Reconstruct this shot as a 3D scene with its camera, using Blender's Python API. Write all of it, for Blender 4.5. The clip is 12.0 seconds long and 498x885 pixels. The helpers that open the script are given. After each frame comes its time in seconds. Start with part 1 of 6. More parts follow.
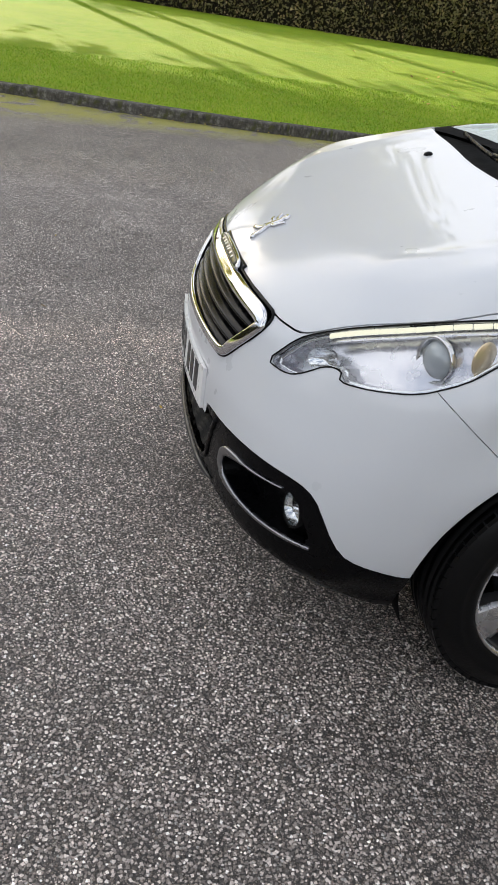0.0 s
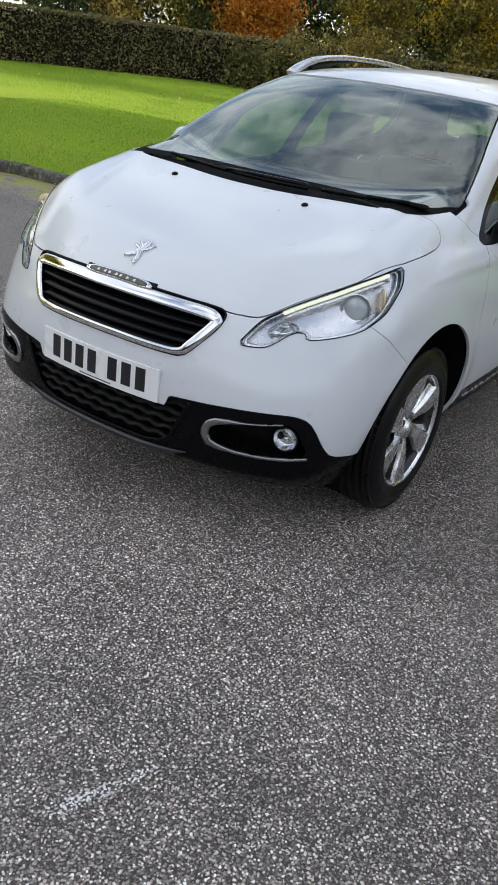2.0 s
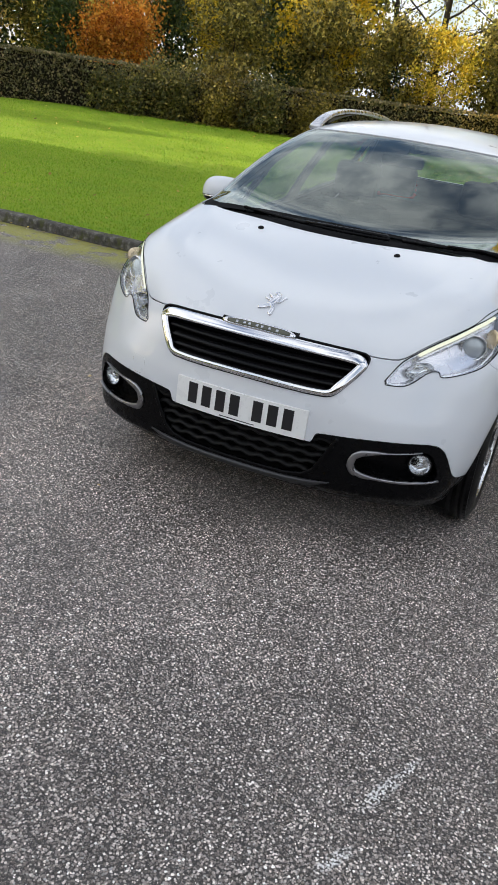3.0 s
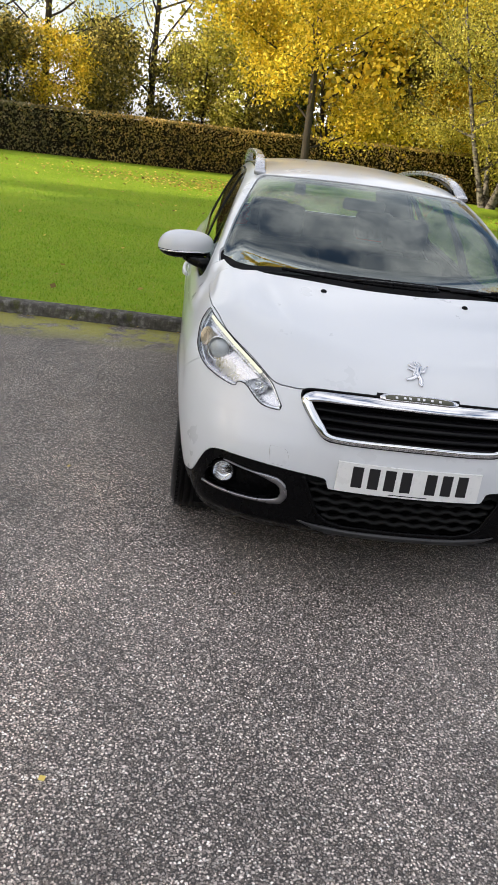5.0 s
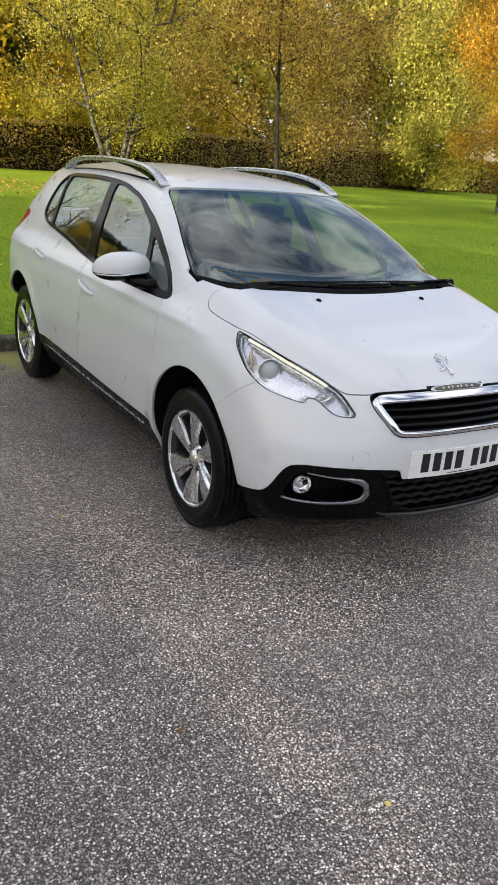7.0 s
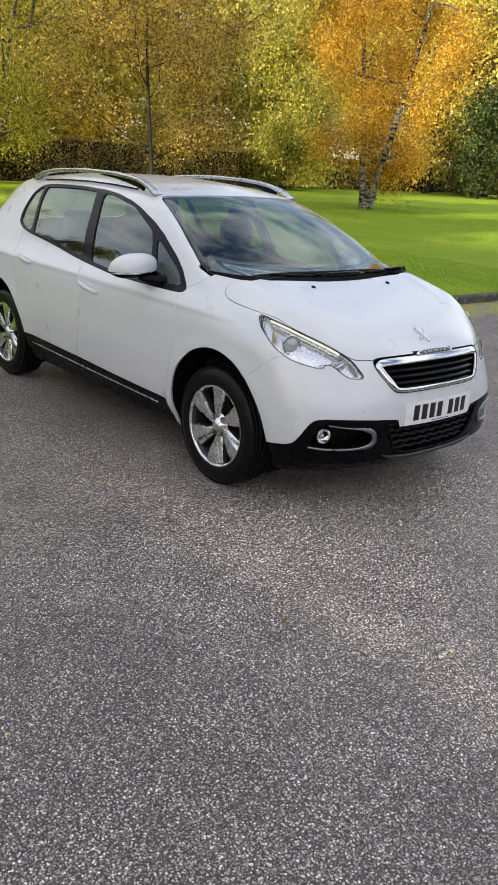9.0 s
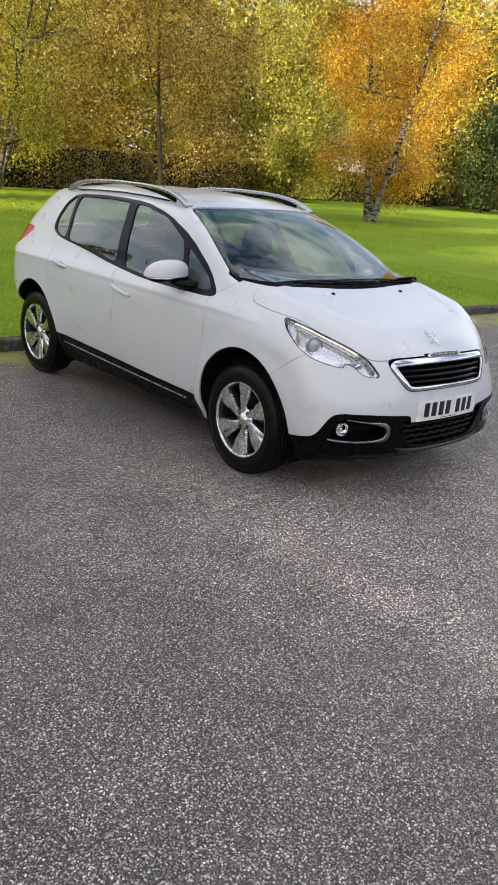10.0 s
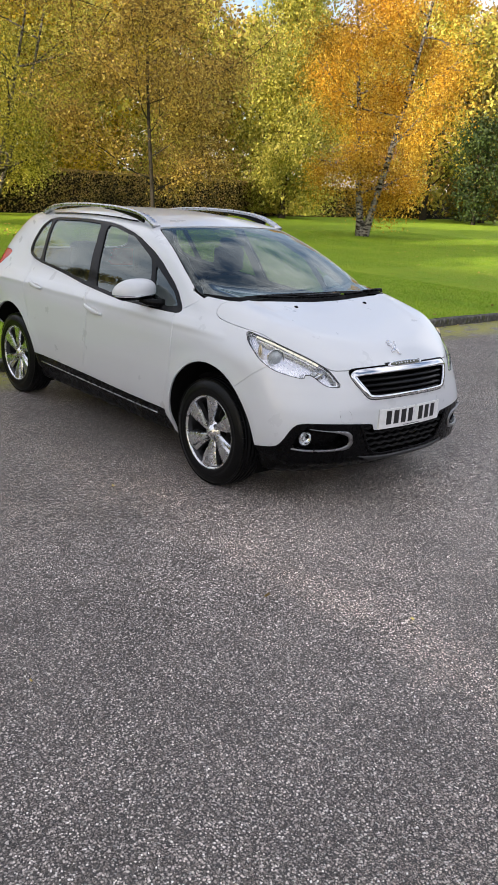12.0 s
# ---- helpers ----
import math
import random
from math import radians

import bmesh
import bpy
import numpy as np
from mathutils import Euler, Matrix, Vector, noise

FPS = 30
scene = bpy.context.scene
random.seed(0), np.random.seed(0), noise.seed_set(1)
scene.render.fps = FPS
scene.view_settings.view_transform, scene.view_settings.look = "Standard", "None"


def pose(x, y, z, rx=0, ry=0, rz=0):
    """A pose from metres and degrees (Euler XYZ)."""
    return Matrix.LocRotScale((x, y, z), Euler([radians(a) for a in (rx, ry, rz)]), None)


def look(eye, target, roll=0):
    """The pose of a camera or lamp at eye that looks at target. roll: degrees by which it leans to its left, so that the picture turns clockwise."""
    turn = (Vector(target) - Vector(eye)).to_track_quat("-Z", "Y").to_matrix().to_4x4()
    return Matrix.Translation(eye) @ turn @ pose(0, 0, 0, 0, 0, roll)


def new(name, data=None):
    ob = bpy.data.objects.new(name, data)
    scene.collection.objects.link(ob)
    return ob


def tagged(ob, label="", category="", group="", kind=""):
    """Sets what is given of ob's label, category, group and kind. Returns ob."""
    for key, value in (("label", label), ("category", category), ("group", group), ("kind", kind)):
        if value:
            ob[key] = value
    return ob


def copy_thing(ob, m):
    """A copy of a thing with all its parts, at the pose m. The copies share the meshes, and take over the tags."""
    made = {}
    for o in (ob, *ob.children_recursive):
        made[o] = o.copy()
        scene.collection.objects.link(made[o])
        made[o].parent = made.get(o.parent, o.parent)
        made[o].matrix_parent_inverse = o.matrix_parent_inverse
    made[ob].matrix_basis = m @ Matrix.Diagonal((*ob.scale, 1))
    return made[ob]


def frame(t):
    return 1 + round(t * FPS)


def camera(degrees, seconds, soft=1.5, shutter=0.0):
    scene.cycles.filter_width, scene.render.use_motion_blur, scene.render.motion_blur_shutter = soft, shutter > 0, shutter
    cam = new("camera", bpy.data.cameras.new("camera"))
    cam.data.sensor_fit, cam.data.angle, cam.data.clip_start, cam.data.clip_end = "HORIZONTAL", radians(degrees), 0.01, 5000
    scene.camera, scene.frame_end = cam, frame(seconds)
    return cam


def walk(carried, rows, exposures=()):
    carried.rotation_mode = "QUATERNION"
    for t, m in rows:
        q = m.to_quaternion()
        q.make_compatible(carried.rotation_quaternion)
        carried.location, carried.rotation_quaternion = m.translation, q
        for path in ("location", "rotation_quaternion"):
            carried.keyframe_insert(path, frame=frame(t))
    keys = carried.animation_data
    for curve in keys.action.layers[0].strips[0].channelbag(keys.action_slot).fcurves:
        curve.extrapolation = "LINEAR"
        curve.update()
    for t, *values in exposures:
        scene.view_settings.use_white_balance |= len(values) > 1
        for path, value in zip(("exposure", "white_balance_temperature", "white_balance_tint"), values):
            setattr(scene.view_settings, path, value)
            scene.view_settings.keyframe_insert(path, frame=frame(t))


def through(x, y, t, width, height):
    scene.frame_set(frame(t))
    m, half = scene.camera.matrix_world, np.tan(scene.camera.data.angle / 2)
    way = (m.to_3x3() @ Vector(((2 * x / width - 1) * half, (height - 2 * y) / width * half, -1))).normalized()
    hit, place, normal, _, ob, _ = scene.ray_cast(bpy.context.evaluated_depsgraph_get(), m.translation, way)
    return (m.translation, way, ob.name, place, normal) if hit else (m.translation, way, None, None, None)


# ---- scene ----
cam = camera(34.0, 12.0, soft=0.9)
PATH = [
    (0, (2.087, -1.076, 1.438), (0.398, -0.683, 0.441), 8.4),
    (0.5, (2.157, -1.47, 1.493), (0.635, -0.639, 0.495), 8.1),
    (1, (2.017, -1.847, 1.502), (0.655, -0.745, 0.537), 5.6),
    (1.5, (2.012, -2.307, 1.536), (0.887, -0.935, 0.613), 7.1),
    (2, (1.786, -2.644, 1.522), (0.831, -1.121, 0.646), 7.6),
    (2.5, (1.379, -3.022, 1.534), (0.55, -1.404, 0.702), 8.2),
    (3, (1.054, -3.332, 1.577), (0.383, -1.626, 0.778), 8.2),
    (3.5, (0.571, -3.393, 1.546), (0.049, -1.627, 0.766), 7.7),
    (5.5, (-1.24, -3.41, 1.593), (-0.796, -1.582, 0.912), 7.2),
    (6, (-1.608, -3.284, 1.582), (-0.951, -1.516, 0.917), 5.7),
    (6.5, (-2.001, -3.012, 1.598), (-1.195, -1.307, 0.93), 4.2),
    (7, (-2.404, -2.999, 1.629), (-1.402, -1.405, 0.954), 5.2),
    (7.5, (-2.664, -2.841, 1.609), (-1.544, -1.33, 0.929), 4.5),
    (9.5, (-3.597, -3.282, 1.654), (-2.329, -1.877, 1.009), 4.5),
    (10, (-3.727, -3.361, 1.66), (-2.466, -1.943, 1.03), 5.2),
    (10.5, (-3.565, -3.485, 1.653), (-2.311, -2.056, 1.031), 6.0),
    (11, (-3.497, -3.578, 1.64), (-2.234, -2.152, 1.032), 5.6),
    (11.5, (-3.586, -3.579, 1.67), (-2.321, -2.151, 1.069), 4.7),
    (12, (-3.634, -3.572, 1.675), (-2.375, -2.136, 1.084), 3.5),
]
walk(cam, [(t, look(eye, at, roll)) for t, eye, at, roll in PATH], [
    (0.0, 0.50, 6400, 10), (0.5, 0.42, 6150, 8), (2.0, 0.42, 6000, 9), (3.0, 0.48, 6150, 9), (5.5, 0.53, 6350, 12), (6.5, 0.51, 6300, 12), (12.0, 0.47, 6200, 14)])


# ---------------------------------------------------------------- sky and sun
SUN_HIGH = 22.0
world = bpy.data.worlds.new("world")
scene.world = world
world.use_nodes = True
wt = world.node_tree
sky = wt.nodes.new("ShaderNodeTexSky")
sky.sky_type = "NISHITA"
sky.sun_disc = False
sky.sun_elevation = radians(SUN_HIGH)
sky.sun_rotation = radians(259)
sky.dust_density = 2.0
# broken cloud over the blue
wc = wt.nodes.new("ShaderNodeTexCoord")
wn = wt.nodes.new("ShaderNodeTexNoise")
wn.inputs["Scale"].default_value = 2.6
wn.inputs["Detail"].default_value = 8.0
wn.inputs["Roughness"].default_value = 0.62
wr = wt.nodes.new("ShaderNodeValToRGB")
wr.color_ramp.elements[0].position = 0.40
wr.color_ramp.elements[1].position = 0.575
wm = wt.nodes.new("ShaderNodeMix")
wm.data_type = "RGBA"
wm.inputs[7].default_value = (8.8, 8.75, 8.75, 1)
wt.links.new(wc.outputs["Generated"], wn.inputs["Vector"])
wt.links.new(wn.outputs["Fac"], wr.inputs[0])
wt.links.new(wr.outputs[0], wm.inputs[0])
wt.links.new(sky.outputs[0], wm.inputs[6])
wt.links.new(wm.outputs[2], wt.nodes["Background"].inputs[0])
wt.nodes["Background"].inputs[1].default_value = 0.135
sun = new("sun", bpy.data.lights.new("sun", "SUN"))
sun.data.energy = 4.9
sun.data.angle = radians(0.53)
sun.data.color = (1.0, 0.86, 0.66)
sun.matrix_basis = look((-math.cos(radians(SUN_HIGH)) * 100, -19, math.sin(radians(SUN_HIGH)) * 100), (0, 0, 0))


# ---------------------------------------------------------------- materials
class Nodes:
    def __init__(self, name):
        self.mat = bpy.data.materials.new(name)
        self.mat.use_nodes = True
        self.t = self.mat.node_tree
        self.t.nodes.clear()
        self.out = self.t.nodes.new("ShaderNodeOutputMaterial")

    def add(self, kind, **values):
        n = self.t.nodes.new("ShaderNode" + kind)
        for key, value in values.items():
            if key == "feature":
                n.feature = value
            else:
                n.inputs[key.replace("_", " ")].default_value = value
        return n

    def link(self, a, b):
        self.t.links.new(a, b)

    def coords(self, scale=1.0):
        c = self.t.nodes.new("ShaderNodeTexCoord")
        m = self.t.nodes.new("ShaderNodeMapping")
        m.inputs["Scale"].default_value = (scale, scale, scale) if isinstance(scale, (int, float)) else scale
        self.link(c.outputs["Object"], m.inputs["Vector"])
        return m.outputs[0]

    def noise(self, vec, scale, detail=4.0, rough=0.55, warp=0.0):
        n = self.add("TexNoise", Scale=scale, Detail=detail, Roughness=rough, Distortion=warp)
        self.link(vec, n.inputs["Vector"])
        return n.outputs["Fac"]

    def ramp(self, fac, stops):
        n = self.t.nodes.new("ShaderNodeValToRGB")
        e = n.color_ramp.elements
        while len(e) < len(stops):
            e.new(0.5)
        for el, (p, c) in zip(e, stops):
            el.position = p
            el.color = (c, c, c, 1) if isinstance(c, (int, float)) else (*c, 1)
        self.link(fac, n.inputs[0])
        return n.outputs[0]

    def mix(self, fac, a, b, blend="MIX"):
        n = self.t.nodes.new("ShaderNodeMix")
        n.data_type, n.blend_type = "RGBA", blend
        for value, socket in ((fac, n.inputs[0]), (a, n.inputs[6]), (b, n.inputs[7])):
            if isinstance(value, (int, float)):
                socket.default_value = value
            elif isinstance(value, tuple):
                socket.default_value = (*value, 1)
            else:
                self.link(value, socket)
        return n.outputs[2]

    def math(self, op, a, b=0.0):
        n = self.t.nodes.new("ShaderNodeMath")
        n.operation = op
        for value, socket in ((a, n.inputs[0]), (b, n.inputs[1])):
            if isinstance(value, (int, float)):
                socket.default_value = value
            else:
                self.link(value, socket)
        return n.outputs[0]

    def bump(self, height, strength=0.3, dist=0.01):
        n = self.add("Bump", Strength=strength, Distance=dist)
        self.link(height, n.inputs["Height"])
        return n.outputs[0]

    def surface(self, color, rough=0.5, metal=0.0, normal=None, **more):
        b = self.t.nodes.new("ShaderNodeBsdfPrincipled")
        for value, key in ((color, "Base Color"), (rough, "Roughness"), (metal, "Metallic")):
            if isinstance(value, (int, float)):
                b.inputs[key].default_value = value
            elif isinstance(value, tuple):
                b.inputs[key].default_value = (*value, 1)
            else:
                self.link(value, b.inputs[key])
        for key, value in more.items():
            b.inputs[key.replace("_", " ")].default_value = value
        if normal is not None:
            self.link(normal, b.inputs["Normal"])
        self.link(b.outputs[0], self.out.inputs[0])
        return b


def simple(name, color, rough=0.5, metal=0.0, grain=300.0, depth=0.0, vary=0.1, **more):
    n = Nodes(name)
    v = n.coords()
    tone = n.noise(v, 9.0, 5.0)
    c = n.mix(n.math("MULTIPLY", tone, 1.0), tuple(x * (1 - vary) for x in color), tuple(min(1, x * (1 + vary)) for x in color))
    r = n.ramp(n.noise(v, 25.0, 3.0), [(0.3, max(rough - 0.06, 0.02)), (0.7, min(rough + 0.06, 1.0))])
    nor = n.bump(n.noise(v, grain, 2.0), depth, 0.002) if depth else None
    n.surface(c, r, metal, nor, **more)
    return n.mat


def pane(name, tint, shine=0.04, dirt=0.0):
    """Thin clear sheet: see-through with the gloss of glass."""
    n = Nodes(name)
    clear = n.add("BsdfTransparent", Color=(*tint, 1))
    gloss = n.add("BsdfGlossy", Roughness=0.01, Color=(0.93, 1, 0.96, 1))
    face = n.t.nodes.new("ShaderNodeLayerWeight")
    face.inputs[0].default_value = 0.5
    gain = n.math("MULTIPLY_ADD", n.math("POWER", face.outputs["Facing"], 4.0), 1.0 - shine)
    gain.node.inputs[2].default_value = shine
    m = n.t.nodes.new("ShaderNodeMixShader")
    n.link(gain, m.inputs[0])
    n.link(clear.outputs[0], m.inputs[1])
    n.link(gloss.outputs[0], m.inputs[2])
    if dirt:
        dust = n.add("BsdfDiffuse", Color=(0.55, 0.60, 0.57, 1))
        film = n.t.nodes.new("ShaderNodeMixShader")
        n.link(n.math("MULTIPLY", n.noise(n.coords(), 3.0, 6.0), dirt), film.inputs[0])
        n.link(m.outputs[0], film.inputs[1])
        n.link(dust.outputs[0], film.inputs[2])
        m = film
    n.link(m.outputs[0], n.out.inputs[0])
    return n.mat


def paint_material():
    n = Nodes("white car paint")
    v = n.coords()
    film = n.noise(v, 2.2, 6.0, 0.6)
    c = n.mix(n.ramp(film, [(0.35, 0.0), (0.75, 1.0)]), (0.64, 0.657, 0.684), (0.625, 0.641, 0.668))
    r = n.ramp(n.noise(v, 7.0, 6.0), [(0.3, 0.27), (0.7, 0.31)])
    n.surface(c, r, 0.0, None, Coat_Weight=0.7, Coat_Roughness=0.035, Specular_IOR_Level=0.45)
    return n.mat


PAINT = paint_material()
PLASTIC = simple("black textured plastic", (0.0025, 0.0025, 0.003), 0.26, 0.0, 900.0, 0.10, 0.25, Specular_IOR_Level=0.11)
GLOSS_BLACK = simple("gloss black trim", (0.004, 0.004, 0.0045), 0.20, vary=0.2, Specular_IOR_Level=0.13)
DARK = simple("dark underbody", (0.004, 0.004, 0.004), 0.9, vary=0.3, Specular_IOR_Level=0.1)
RUBBER = simple("tyre rubber", (0.003, 0.003, 0.0033), 0.36, 0.0, 260.0, 0.3, 0.3, Specular_IOR_Level=0.2)
CHROME = simple("chrome", (0.66, 0.66, 0.68), 0.07, 1.0, vary=0.03)
FOG_METAL = simple("dark satin metal", (0.30, 0.30, 0.315), 0.30, 1.0, 700.0, 0.05, 0.08)
SATIN = simple("satin silver", (0.55, 0.55, 0.57), 0.28, 1.0, 700.0, 0.05, 0.05)
ALLOY = simple("alloy wheel metal", (0.76, 0.76, 0.775), 0.27, 1.0, 500.0, 0.06, 0.12)
ALLOY_POCKET = simple("dark wheel pocket", (0.035, 0.035, 0.037), 0.32, 0.4, vary=0.2)
ALLOY_DARK = simple("dark alloy recess", (0.10, 0.10, 0.105), 0.4, 0.8, vary=0.2)
REFLECTOR = simple("lamp reflector", (0.72, 0.73, 0.75), 0.16, 1.0, vary=0.06)
LAMP_GREY = simple("silver lamp bezel", (0.68, 0.67, 0.71), 0.26, 0.75, 22.0, 0.3, 0.08)
LENS = pane("lamp lens", (0.96, 0.97, 0.98), 0.045)
SCREEN_GLASS = pane("windscreen glass", (0.52, 0.60, 0.56), 0.10)
SIDE_GLASS = pane("side glass", (0.48, 0.56, 0.55), 0.11)
COWL = simple("matt black cowl", (0.004, 0.004, 0.0045), 0.8, vary=0.2, Specular_IOR_Level=0.08)
HEADLINER = simple("grey headliner", (0.11, 0.11, 0.108), 0.9, vary=0.08)
LAMP_GLASS = simple("grey projector glass", (0.36, 0.38, 0.39), 0.04, vary=0.1, Coat_Weight=1.0, Specular_IOR_Level=0.9)
MESH = simple("black intake mesh", (0.005, 0.005, 0.005), 0.6, vary=0.2, Specular_IOR_Level=0.2)
AMBER = simple("amber indicator", (0.66, 0.54, 0.36), 0.25, 0.5, vary=0.2)
RED = simple("red tail lamp", (0.55, 0.02, 0.02), 0.15, vary=0.1)
SEAT_CLOTH = simple("dark grey seat cloth", (0.022, 0.023, 0.026), 0.9, 0.0, 500.0, 0.4, 0.2)
DASH = simple("dark dashboard", (0.012, 0.012, 0.013), 0.7, 0.0, 600.0, 0.3, 0.2)
PLATE_WHITE = simple("white plate", (0.80, 0.80, 0.79), 0.3, vary=0.03)
PLATE_BLACK = simple("plate bars", (0.012, 0.012, 0.014), 0.35, vary=0.1)


def led_material():
    n = Nodes("daytime running light")
    e = n.add("Emission", Color=(1.0, 0.98, 0.76, 1), Strength=0.70)
    n.link(e.outputs[0], n.out.inputs[0])
    return n.mat


LED = led_material()
# ---------------------------------------------------------------- car skin
def curve(t, *knots):
    """A smooth monotone-ish curve through (t, value) knots, evaluated on an array."""
    kt = np.array(knots[0::2], float)
    kv = np.array(knots[1::2], float)
    d = np.diff(kv) / np.diff(kt)
    m = np.concatenate([[d[0]], np.where(d[1:] * d[:-1] > 0, 2 * d[1:] * d[:-1] / (d[1:] + d[:-1] + 1e-12), 0), [d[-1]]])
    t = np.asarray(t, float)
    i = np.clip(np.searchsorted(kt, t) - 1, 0, len(kt) - 2)
    h = kt[i + 1] - kt[i]
    s = (t - kt[i]) / h
    out = ((1 + 2 * s) * (1 - s) ** 2 * kv[i] + s * (1 - s) ** 2 * h * m[i] + s * s * (3 - 2 * s) * kv[i + 1] + s * s * (s - 1) * h * m[i + 1])
    lo, hi = t < kt[0], t > kt[-1]
    return np.where(lo, kv[0] + (t - kt[0]) * m[0], np.where(hi, kv[-1] + (t - kt[-1]) * m[-1], out))


def smax(a, b, k):
    h = np.maximum(k - np.abs(a - b), 0) / k
    return np.maximum(a, b) + h * h * k / 4


def half_width(y, z):
    plan = curve(y, -0.9, 0.80, -0.5, 0.812, -0.2, 0.838, 0.2, 0.852, 0.8, 0.862, 1.6, 0.866, 2.4, 0.862, 2.9, 0.835, 3.3, 0.76)
    side = curve(z, 0.15, -0.12, 0.25, -0.085, 0.33, -0.045, 0.45, -0.018, 0.62, 0.0, 0.78, 0.0, 0.86, -0.010, 0.93, -0.044, 0.98, -0.082, 1.1, -0.128, 1.25, -0.19, 1.39, -0.262, 1.5, -0.34)
    r0 = np.hypot(y, z - 0.325)
    r1 = np.hypot(y - 2.538, z - 0.325)
    flare = 0.012 * (np.exp(-((r0 - 0.40) / 0.06) ** 2) + np.exp(-((r1 - 0.40) / 0.06) ** 2))
    rear = -0.035 * np.clip((y - 1.5) / 1.1, 0, 2) ** 2 * np.clip((z - 0.95) / 0.4, 0, 1)
    return plan + side + flare + rear


def sweep(x, z):
    """How far the front draws back towards the corners: boxier low down, rounder at the lamps."""
    low = 0.20 * x * x + 0.72 * x ** 6
    high = 0.415 * x * x + 0.32 * x ** 6
    s = np.clip((z - 0.42) / 0.30, 0, 1)
    s = s * s * (3 - 2 * s)
    return low + (high - low) * s


def skin(x, y, z):
    """The car's outer form as one field: below 0 inside, above 0 outside."""
    x = np.abs(x)
    wall = x - half_width(y, z)
    nose = curve(z, 0.18, -0.60, 0.22, -0.685, 0.26, -0.745, 0.295, -0.784, 0.36, -0.790, 0.44, -0.797, 0.56, -0.803, 0.66, -0.79, 0.73, -0.765, 0.80, -0.722, 0.90, -0.62) + sweep(x, z) - y
    yb = y - 0.20 * x ** 3.4
    crease = 0.0045 * np.exp(-((x - 0.475 - 0.19 * (y + 0.5)) / 0.035) ** 2) * np.clip((y + 0.72) / 0.25, 0, 1)
    bonnet = z - (curve(yb, -0.80, 0.72, -0.715, 0.80, -0.62, 0.872, -0.4, 0.955, -0.12, 1.03, 0.1, 1.075, 0.4, 1.11) + 0.05 * x * x - 3.2 * np.maximum(x - 0.6, 0) ** 2 + crease)
    tail = y - (curve(z, 0.2, 2.78, 0.4, 2.99, 0.7, 3.28, 0.95, 3.28, 1.1, 3.2, 1.3, 3.02, 1.45, 2.85) - 0.22 * x * x - 0.3 * x ** 6 - 0.30 * x * x * np.clip((0.52 - z) / 0.15, 0, 1))
    floor = 0.182 - z
    low = smax(smax(wall, bonnet, 0.062), nose, 0.06)
    low = smax(smax(low, tail, 0.16), floor, 0.05)
    ys = y - 0.30 * x * x
    screen = z - (1.058 + curve(ys, 0.0, -0.04, 0.08, 0.0, 0.35, 0.140, 0.65, 0.279, 0.95, 0.40, 1.25, 0.50))
    roof = z - (curve(y, 0.8, 1.425, 1.0, 1.463, 1.3, 1.492, 1.7, 1.505, 2.2, 1.495, 2.7, 1.452, 3.0, 1.41) - 0.16 * x * x)
    cab = smax(smax(wall, roof, 0.09), screen, 0.05)
    cab = smax(smax(cab, tail, 0.12), 0.9 - z, 0.01)
    h = np.maximum(0.03 - np.abs(low - cab), 0) / 0.03
    return np.minimum(low, cab) - h * h * 0.03 / 4


def smooth_loop(pts, rounds=2):
    """Rounds the corners of a closed outline."""
    p = np.array(pts, float)
    for _ in range(rounds):
        q = np.roll(p, -1, 0)
        p = np.stack([0.8 * p + 0.2 * q, 0.2 * p + 0.8 * q], 1).reshape(-1, p.shape[1])
    return p


def crisp(pts, r=0.035):
    """An outline with a point a little before and after each corner, so that rounding stays small."""
    p = np.array(pts, float)
    out = []
    for a, b, c in zip(np.roll(p, 1, 0), p, np.roll(p, -1, 0)):
        for q in (a, c):
            d = np.linalg.norm(q - b)
            out.append(tuple(b + (q - b) * min(r / d, 0.45)))
    return out


def inside(a, b, outline, rounds=2):
    """Signed distance to a closed outline in two coordinates: below 0 inside."""
    p = smooth_loop(outline, rounds)
    q = np.roll(p, -1, 0)
    pts = np.stack([a, b], -1)
    best = np.full(len(pts), 1e9)
    odd = np.zeros(len(pts), bool)
    for (ax, ay), (bx, by) in zip(p, q):
        d = np.array([bx - ax, by - ay])
        s = np.clip(((pts - (ax, ay)) @ d) / max(d @ d, 1e-12), 0, 1)
        best = np.minimum(best, np.hypot(*(pts - (ax, ay) - s[:, None] * d).T))
        if ay != by:
            odd ^= ((ay > pts[:, 1]) != (by > pts[:, 1])) & (pts[:, 0] < (bx - ax) * (pts[:, 1] - ay) / (by - ay) + ax)
    return np.where(odd, -best, best)


def skin_normal(p):
    e = 1e-3
    g = np.stack([skin(p[:, 0] + (i == 0) * e, p[:, 1] + (i == 1) * e, p[:, 2] + (i == 2) * e)
                  - skin(p[:, 0] - (i == 0) * e, p[:, 1] - (i == 1) * e, p[:, 2] - (i == 2) * e) for i in range(3)], -1)
    return g / np.maximum(np.linalg.norm(g, axis=1, keepdims=True), 1e-9)


def to_skin(p):
    for _ in range(3):
        v = skin(p[:, 0], p[:, 1], p[:, 2])
        e = 1e-3
        g = np.stack([skin(p[:, 0] + (i == 0) * e, p[:, 1] + (i == 1) * e, p[:, 2] + (i == 2) * e)
                      - skin(p[:, 0] - (i == 0) * e, p[:, 1] - (i == 1) * e, p[:, 2] - (i == 2) * e) for i in range(3)], -1) / (2 * e)
        p = p - (v / np.maximum((g * g).sum(1), 1e-6))[:, None] * g
    return p


